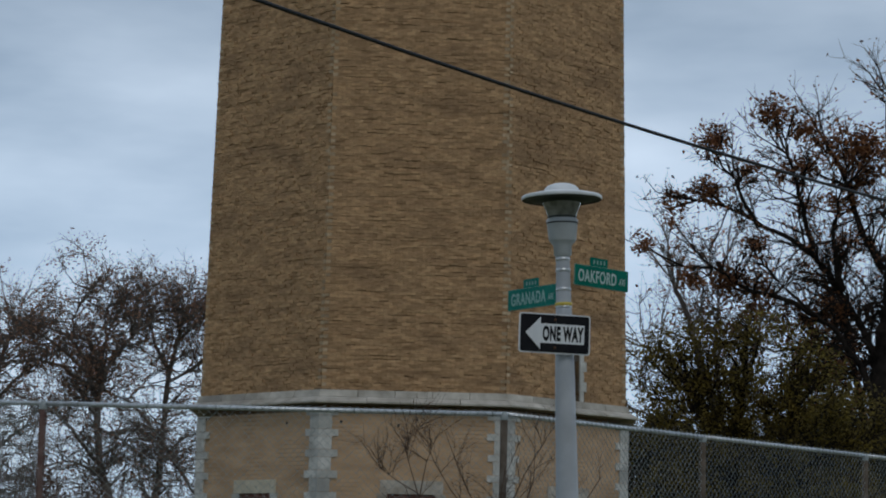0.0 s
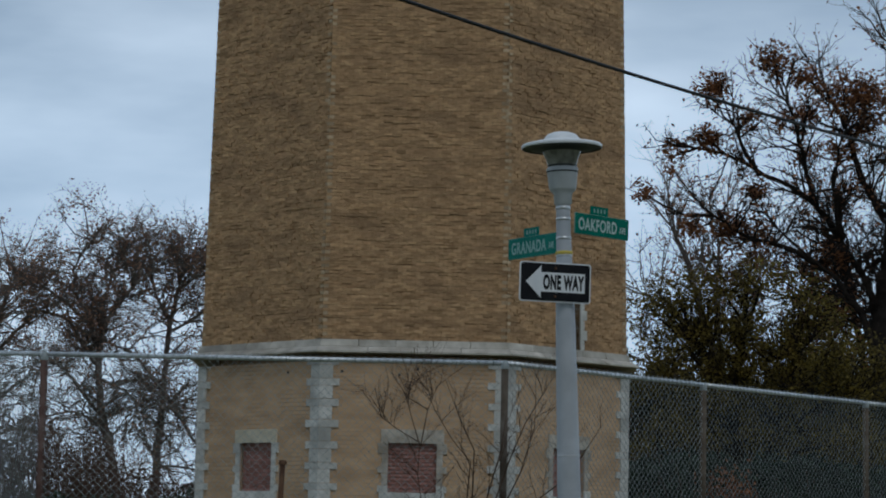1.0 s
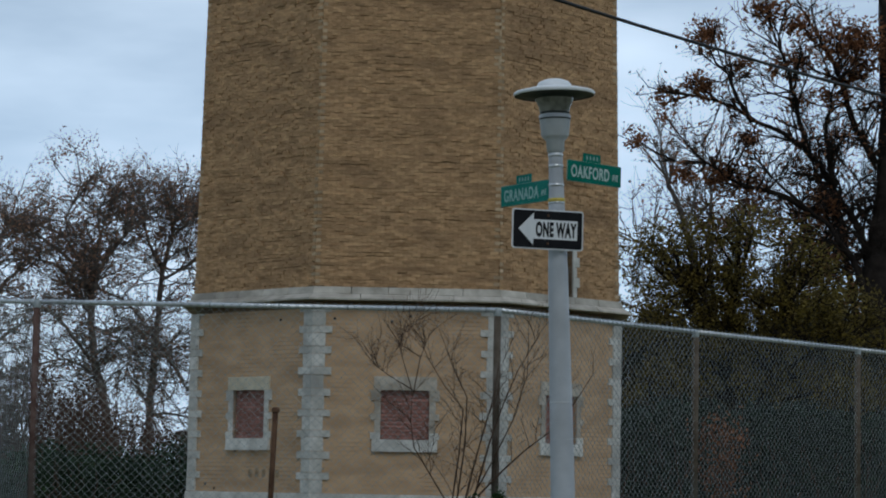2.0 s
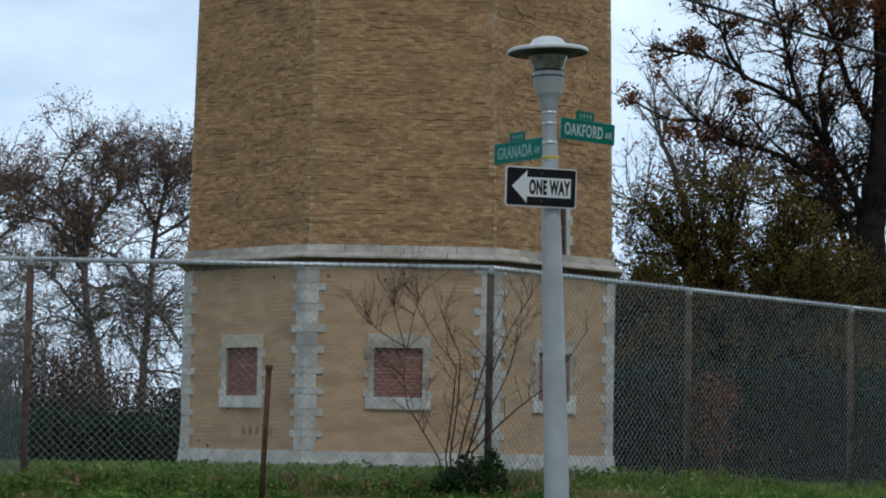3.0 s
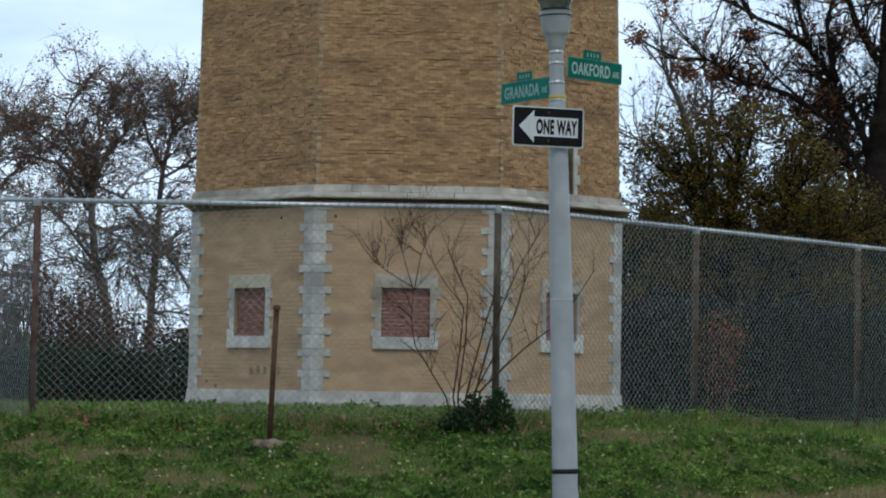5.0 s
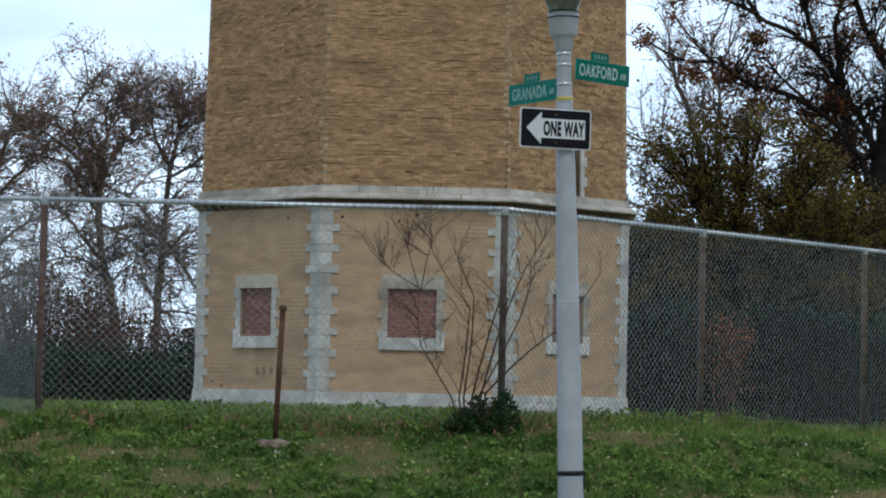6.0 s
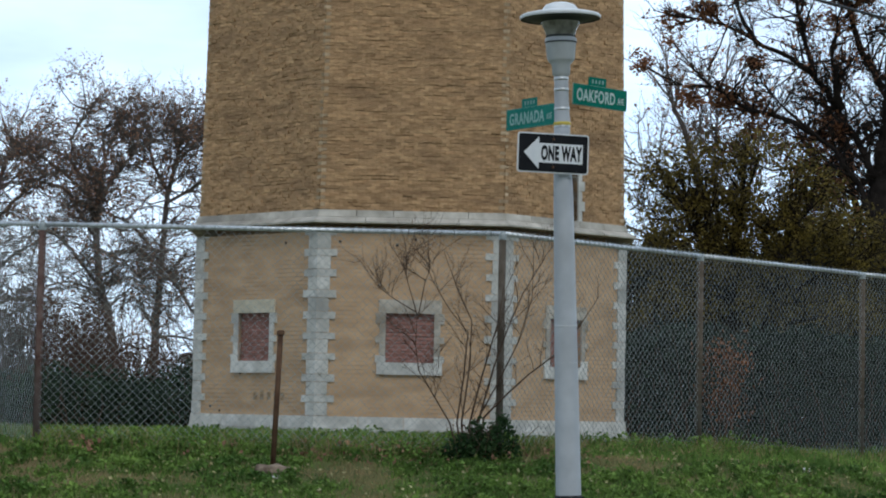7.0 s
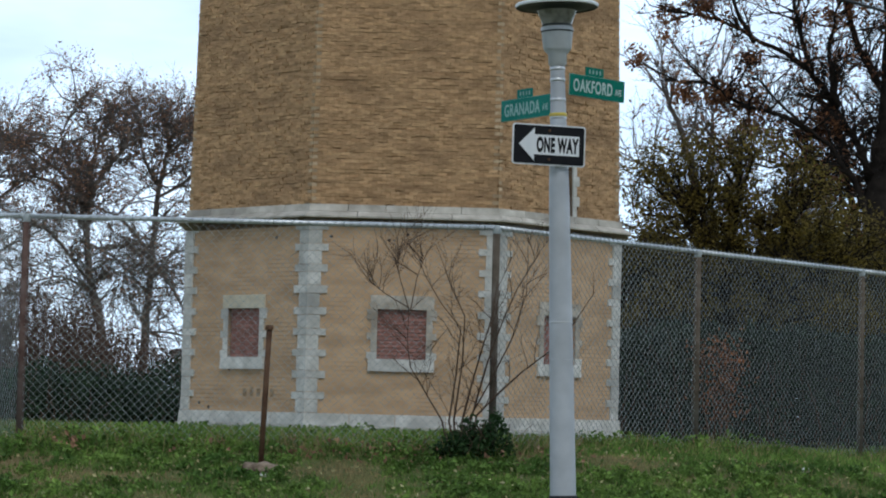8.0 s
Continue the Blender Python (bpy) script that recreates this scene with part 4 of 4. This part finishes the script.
OLIVE_2 = local(8.1, 1.2, [
    (0.08, 0.03, [(8.1, 1.0), (8.0, 2.8), (7.8, 3.8), (7.6, 4.4)]),
    (0.05, 0.02, [(8.0, 2.5), (8.4, 3.4), (8.5, 4.2)]),
    (0.05, 0.02, [(8.05, 2.2), (7.4, 2.9), (7.0, 3.2)])])
tree("young tree with yellow leaves under the oak", (8.1, 47.0), OLIVE_2, BARK_DARK, LEAF_OLIVE, 64, 8, 0.06, 0.6, 0.09, part_label="yellow-olive leaves", boughs=BOUGHS_OLIVE_2, density=0.8)


# ---- hedges and thickets ----
def thicket(name, label, x0, x1, y0, y1, top, count, size, mat, seed, uneven=0.5, stems=200):
    """A hedge of stems and many leaves with an uneven top."""
    rng = random.Random(seed)
    t = thing(name, pose((x0 + x1) / 2, (y0 + y1) / 2, 0), label, name.replace("_", " "))
    cx, cy = (x0 + x1) / 2, (y0 + y1) / 2
    crown, wood = ([], []), ([], [])

    def height(x, y):
        return top * (1 + uneven * (noise.noise(Vector((x * 0.8, y * 0.5, seed))) + 0.5 * noise.noise(Vector((x * 2.5, y * 2.0, seed + 3)))))

    for i in range(count):
        x, y = rng.uniform(x0, x1), rng.uniform(y0, y1)
        g = ground_z(x, y)
        h = height(x, y) * (1 - rng.random() ** 1.6 * 0.98)
        leaf(crown, Vector((x - cx, y - cy, g + h + rng.gauss(0, 0.05))), size * rng.uniform(0.6, 1.4), rng)
    for i in range(stems):
        x, y = rng.uniform(x0, x1), rng.uniform(y0, y1)
        g = ground_z(x, y)
        p = Vector((x - cx, y - cy, g - 0.1))
        h = height(x, y) * rng.uniform(0.8, 1.15) + 0.1
        pts = [p]
        for j in range(5):
            p = p + Vector((rng.gauss(0, 0.1), rng.gauss(0, 0.1), h / 5))
            pts.append(p)
        tube(wood, pts, [0.012, 0.011, 0.009, 0.008, 0.006, 0.004], 3, False)
    tagged(part("stemwork", wood, TWIG, t, "thin brown stemwork"), kind="stuff")
    tagged(part("foliage", crown, mat, t), kind="stuff")


thicket("hedge", "dark green evergreen hedge behind the fence", -11.0, -3.3, 44.0, 47.0, 0.8, 34000, 0.075, LEAF_HEDGE, 3, 0.95)
thicket("thicket", "tangled brown leafless brush behind the hedge", -12.8, -6.9, 52.0, 55.0, 2.3, 15000, 0.075, LEAF_DULL, 8, 0.55, 1300)
thicket("thicket", "low brown brush beyond the hedge", -8.4, -4.0, 56.0, 58.0, 1.6, 6000, 0.09, LEAF_DULL, 9, 0.4, 500)
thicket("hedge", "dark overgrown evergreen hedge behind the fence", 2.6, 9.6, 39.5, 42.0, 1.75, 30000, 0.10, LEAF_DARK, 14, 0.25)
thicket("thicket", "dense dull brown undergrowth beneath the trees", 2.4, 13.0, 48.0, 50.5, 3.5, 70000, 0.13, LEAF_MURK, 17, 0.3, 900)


def bush():
    rng = random.Random(29)
    s = thing("bush", pose(4.4, 38.6, ground_z(4.4, 38.6) + 0.05), "rust-brown bush in front of the dark hedge", "bush")
    crown, wood = ([], []), ([], [])
    for i in range(7):
        p = Vector((rng.gauss(0, 0.06), rng.gauss(0, 0.06), -0.1))
        pts = [p]
        for j in range(4):
            p = p + Vector((rng.gauss(0, 0.07), rng.gauss(0, 0.07), 0.36))
            pts.append(p)
        tube(wood, pts, [0.014, 0.012, 0.009, 0.007, 0.004], 4, False)
        for j in range(85):
            q = pts[rng.choice((2, 3, 4, 4))]
            leaf(crown, q + Vector((rng.gauss(0, 0.13), rng.gauss(0, 0.12), rng.gauss(0, 0.15))), rng.uniform(0.05, 0.1), rng)
    part("stem", wood, TWIG, s, "thin brown stems")
    tagged(part("foliage", crown, LEAF_RUST, s, "dull rust-brown leaves"), kind="stuff")


bush()


def shed():
    """A pale shed beyond the hedge, its gable to the side."""
    s = thing("shed", pose(-4.7, 61.5, ground_z(-4.7, 61.5)), "small pale shed with a light pitched roof beyond the hedge", "shed")
    part("wall", block(2.6, 3.0, 1.6, 0.01, (0, 0, 0.75)), STONE, s, "pale painted walls")
    for sgn in (-1, 1):
        part("roof_slope", block(1.75, 3.3, 0.06, 0.01), LAMP_GREY, s, "light grey roof slope", False, pose(sgn * 0.75, 0, 2.0, 0, sgn * 31, 0))
    part("gable", prism([(-1.3, 1.55), (1.3, 1.55), (0, 2.36)], -1.5, 1.5), STONE, s, "pale gable")


shed()

# ---- shrub at the fence corner ----
def shrub():
    rng = random.Random(77)
    x, y = 0.22, 21.68
    s = thing("shrub", pose(x, y, ground_z(x, y)), "leafless many-stemmed shrub growing at the fence corner", "shrub")
    lines = [[(-0.13, 0.28), (-0.28, 0.52), (-0.41, 0.73), (-0.44, 0.95), (-0.43, 1.2)],
             [(-0.43, 1.2), (-0.52, 1.49), (-0.59, 1.73)],
             [(-0.42, 1.2), (-0.37, 1.49), (-0.28, 1.74)],
             [(-0.43, 1.22), (-0.64, 1.34), (-0.81, 1.46)],
             [(-0.07, 0.28), (-0.02, 0.67), (0.01, 1.06), (-0.15, 1.25), (-0.3, 1.49), (-0.38, 1.69)],
             [(-0.03, 0.28), (0.03, 0.77), (0.04, 1.16), (-0.08, 1.4), (-0.21, 1.74)],
             [(0.04, 0.28), (0.11, 0.58), (0.2, 0.92), (0.27, 1.16), (0.31, 1.46)],
             [(0.09, 0.28), (0.25, 0.58), (0.44, 0.97), (0.56, 1.37), (0.57, 1.66)],
             [(0.16, 0.33), (0.35, 0.53), (0.54, 0.71), (0.76, 0.88), (0.97, 1.13), (1.14, 1.4)],
             [(0.11, 0.28), (0.24, 0.77), (0.36, 1.12), (0.48, 1.41), (0.66, 1.71)]]
    for line in lines:
        dy = rng.uniform(-0.06, 0.02)
        stems, none = ([], []), ([], [])
        low = line[0][1] < 0.4
        pts = ([Vector((line[0][0] * 0.6 + 0.03, 0, -0.05))] if low else []) + [Vector((a, dy * (i + 1), b)) for i, (a, b) in enumerate(line)]
        r = rng.uniform(0.008, 0.0115) if low else 0.006
        tube(stems, pts, [r * (1 - 0.75 * i / (len(pts) - 1)) for i in range(len(pts))], 6)
        for i in range(11):
            j = rng.randint(1, len(pts) - 2)
            b = pts[j].lerp(pts[j + 1], rng.random())
            d = Vector((rng.gauss(0, 0.5), rng.gauss(0, 0.2), rng.uniform(0.5, 1.0))).normalized()
            sprout(stems, none, b, d, rng.uniform(0.18, 0.42), 0.0035, 1, rng, 0, 0.03, 0.05, 0.3)
        part("stem", stems, SHRUB_BARK, s, "bare brown stem with twigs")


shrub()


def ivy():
    rng = random.Random(91)
    x, y = 0.36, 21.6
    s = thing("ivy_clump", pose(x, y, ground_z(x, y)), "dark green ivy clump round the fence corner post", "ivy")
    crown, wood = ([], []), ([], [])
    for i in range(1700):
        a, r = rng.uniform(0, math.tau), rng.random() ** 0.6
        px, py = 0.35 * r * math.cos(a), 0.16 * r * math.sin(a) - 0.05
        top = 0.34 * (1 - 0.75 * r * r) * (0.8 + 0.5 * noise.noise(Vector((px * 7, py * 7, 2.0)))) + 0.26 * max(0.0, 1 - abs(px - 0.2) / 0.16)
        leaf(crown, Vector((px, py, rng.uniform(-0.03, top))), rng.uniform(0.03, 0.06), rng)
    for i in range(40):
        p = Vector((rng.gauss(0, 0.15), rng.gauss(-0.05, 0.05), -0.03))
        pts = [p, p + Vector((rng.gauss(0, 0.05), 0, 0.15)), p + Vector((rng.gauss(0, 0.1), 0, 0.32))]
        tube(wood, pts, [0.004, 0.003, 0.002], 4, False)
    part("vine", wood, TWIG, s, "thin vines")
    tagged(part("leaves", crown, LEAF_IVY, s, "glossy dark leaves"), kind="stuff")


ivy()


# ---- grass, weeds and fallen leaves ----
def grass():
    rng = random.Random(123)
    green, dry, broad, litter = ([], []), ([], []), ([], []), ([], [])

    def blade(shape, x, y, h, w):
        z = ground_z(x, y) - 0.01
        a = rng.uniform(0, math.pi)
        ux, uy = math.cos(a) * w, math.sin(a) * w
        lx, ly = rng.gauss(0, 0.45) * h, rng.gauss(0, 0.45) * h
        k = len(shape[0])
        shape[0].extend([(x - ux, y - uy, z), (x + ux, y + uy, z), (x + lx * 0.45 + ux * 0.7, y + ly * 0.45, z + h * 0.6), (x + lx * 0.45 - ux * 0.7, y + ly * 0.45, z + h * 0.6), (x + lx, y + ly, z + h)])
        shape[1].extend([(k, k + 1, k + 2, k + 3), (k + 3, k + 2, k + 4)])

    def tone(x, y):
        """How lush the sward is: tufts a hand wide within broader patches."""
        return noise.noise(Vector((x * 0.7, y * 0.9, 9.0))) + 0.55 * noise.noise(Vector((x * 2.2, y * 2.4, 2.0))), noise.noise(Vector((x * 6.0, y * 6.0, 1.0))) + 0.5 * noise.noise(Vector((x * 13.0, y * 13.0, 6.0)))

    for i in range(150000):
        y = 18.6 + 4.4 * rng.random()
        x = rng.uniform(-4.6, 5.2)
        patch, tuft = tone(x, y)
        bare = patch - 0.3 + max(0.0, 20.0 - y) * 0.16
        if bare > 0 and rng.random() < 0.35 + 2.0 * bare:
            if rng.random() < 0.9:
                blade(dry, x, y, rng.uniform(0.02, 0.045), 0.0035)
        elif rng.random() < 0.05:
            blade(dry, x, y, rng.uniform(0.03, 0.07), 0.004)
        elif tuft > -0.4 or rng.random() < 0.5:
            blade(green, x, y, rng.uniform(0.02, 0.06) * (1.05 + 1.3 * max(-0.6, tuft) - 0.4 * patch), rng.uniform(0.003, 0.007))
    # longer grass along the fence
    runs = list(zip(FENCE[:4], FENCE[1:5]))
    for a, b in runs:
        for i in range(3600):
            f = rng.random()
            p = a.lerp(b, f)
            x, y = p.x + rng.gauss(0, 0.12), p.y + rng.gauss(0, 0.16)
            tall = 0.8 + 0.7 * noise.noise(Vector((x * 1.7, y * 1.7, 4.0)))
            blade(green if rng.random() < 0.62 else dry, x, y, rng.uniform(0.07, 0.22) * tall, 0.0035)
    # rough grass inside the fence up to the tower
    for i in range(26000):
        y = 22 + 13 * rng.random()
        x = rng.uniform(-6.0, 7.0)
        blade(green if rng.random() < 0.85 else dry, x, y, rng.uniform(0.04, 0.13), 0.006)
    for i in range(9000):
        x, y = rng.uniform(-4.6, 5.2), 18.7 + 3.0 * rng.random()
        patch, tuft = tone(x, y)
        if patch > 0.25 or tuft < 0.0:
            continue
        z = ground_z(x, y)
        for j in range(5):
            leaf(broad, Vector((x + rng.gauss(0, 0.02), y + rng.gauss(0, 0.02), z + rng.uniform(0.01, 0.05) + 0.05 * tuft)), rng.uniform(0.03, 0.065), rng)
    # leafy tufts along the foot of the fence
    for i in range(70):
        p = FENCE[0].lerp(FENCE[1], rng.random()) if i < 26 else FENCE[1].lerp(FENCE[4], rng.random())
        x, y = p.x + rng.gauss(0, 0.1), p.y - 0.12 + rng.gauss(0, 0.12)
        z, h, w = ground_z(x, y), rng.uniform(0.06, 0.2), rng.uniform(0.05, 0.14)
        for j in range(45):
            leaf(broad, Vector((x + rng.gauss(0, w), y + rng.gauss(0, w * 0.6), z + h * rng.random())), rng.uniform(0.03, 0.07), rng)
    for i in range(1500):
        x, y = rng.uniform(-4.6, 5.2), 18.7 + 3.6 * rng.random()
        leaf(litter, Vector((x, y, ground_z(x, y) + rng.uniform(0.02, 0.05))), rng.uniform(0.02, 0.05), rng)
    brown = ([], [])
    for i in range(30):
        x, y = -3.0 + rng.gauss(0, 0.04), 21.4 + rng.gauss(0, 0.04)
        leaf(brown, Vector((x, y, ground_z(x, y) + rng.uniform(0.03, 0.14))), rng.uniform(0.03, 0.07), rng)
    for i in range(220):
        x, y = rng.gauss(-0.15, 0.9), rng.uniform(21.2, 21.95)
        leaf(brown, Vector((x, y, ground_z(x, y) + rng.uniform(0.02, 0.1))), rng.uniform(0.03, 0.07), rng)
    for i in range(380):
        x, y = rng.uniform(-4.2, 3.2), rng.uniform(32.6, 34.0)
        z = ground_z(x, y)
        h = rng.uniform(0.03, 0.15) * (0.6 + 0.8 * abs(noise.noise(Vector((x * 1.5, 3.0, 1.0)))))
        tube(broad, [Vector((x, y, z)), Vector((x + rng.gauss(0, 0.04), y, z + h))], [0.005, 0.003], 3, False)
        for j in range(7):
            leaf(broad, Vector((x + rng.gauss(0, 0.03), y, z + h * rng.uniform(0.2, 1.0))), rng.uniform(0.04, 0.09), rng)
    tagged(new("brown_leaf_litter", mesh_from("brown_leaf_litter", *brown, LEAF_BROWN)), "brown dead leaves caught along the fence", "leaf litter", kind="stuff")
    for name, shape, mat, label in (("grass", green, GRASS, "short green uneven lawn grass on the bank"), ("dry_grass", dry, DRY_GRASS, "dry straw-coloured grass patches"), ("weeds", broad, WEED, "low broad-leaved green weeds in the grass"), ("fallen_leaves", litter, LITTER, "scattered pale fallen leaves on the grass")):
        tagged(new(name, mesh_from(name, *shape, mat)), label, name.replace("_", " "), kind="stuff")


grass()


def pebble(x, y, s, seed):
    bm = bmesh.new()
    bmesh.ops.create_icosphere(bm, subdivisions=2, radius=s)
    for v in bm.verts:
        v.co = v.co * (1 + 0.25 * noise.noise(v.co * (1.2 / s) + Vector((seed, 0, 0))))
        v.co.z *= 0.55
    me = bpy.data.meshes.new("stone")
    bm.to_mesh(me)
    bm.free()
    me.materials.append(STONE)
    ob = new("stone", me)
    ob.matrix_basis = pose(x, y, ground_z(x, y) + s * 0.35)
    tagged(ob, "small pale stone lying in the grass", "stone")


pebble(3.15, 21.6, 0.045, 1)
pebble(-1.33, 20.72, 0.04, 4)

# ---- bricks of the shaft: single near ones, the rest joined ----
COURSE, LONG = 0.047, 0.125
rng = random.Random(31)
rest, pale = ([], []), ([], [])
singles = 0
row, z = 0, Z_BELT1 + 0.002
while z + COURSE < Z_TOP:
    for k in range(8):
        hw = half_width(z)
        u = -hw - (LONG / 2 if row % 2 else 0.0)
        streak = rng.uniform(-0.004, 0.004)
        while u < hw - 0.01:
            a, b = max(u, -hw), min(u + LONG, hw)
            m0, m1 = a == -hw, b == hw
            u += LONG
            if b - a < 0.03:
                continue
            if k == 1 and z < SLIT_Z1 + 0.16 and b > SLIT_U - 0.18 and a < SLIT_U + 0.18:
                if a < SLIT_U - 0.18:
                    b = SLIT_U - 0.165
                elif b > SLIT_U + 0.18:
                    a = SLIT_U + 0.165
                else:
                    continue
                if b - a < 0.04:
                    continue
            run = noise.noise(Vector((u * 1.1 + 7 * k, row * 1.7, 2.0)))
            gap = 0.001 + (0.015 if run > 0.46 or rng.random() < 0.12 else 0.0) * rng.uniform(0.3, 1.0)
            f = 0.006 + 0.5 * streak + 0.01 * noise.noise(Vector((u * 0.9 + 5 * k, row * 2.3, 8.0))) + rng.uniform(-0.008, 0.008)
            if m0 or m1:
                f = 0.006 + rng.uniform(-0.002, 0.003)
            vs = slab2(k, a + 0.002, b - 0.002, z + gap, z + COURSE - 0.0005, -0.03, f - 0.003, f + rng.uniform(-0.002, 0.004), m0, m1)
            end = (m0 or m1) and b - a < 0.1 and rng.random() < 0.8
            if end:
                add(pale, vs, HEXA)
            elif k == 0 and singles < 300:
                part("brick", add(([], []), vs, HEXA), BRICK, tower)
                singles += 1
            else:
                add(rest, vs, HEXA)
    z += COURSE
    row += 1
tagged(part("brickwork", rest, BRICK, tower, "rough buff brickwork of the shaft"), kind="stuff")
tagged(part("corner_brickwork", pale, BRICK_PALE, tower, "paler corner bricks in alternate courses"), kind="stuff")
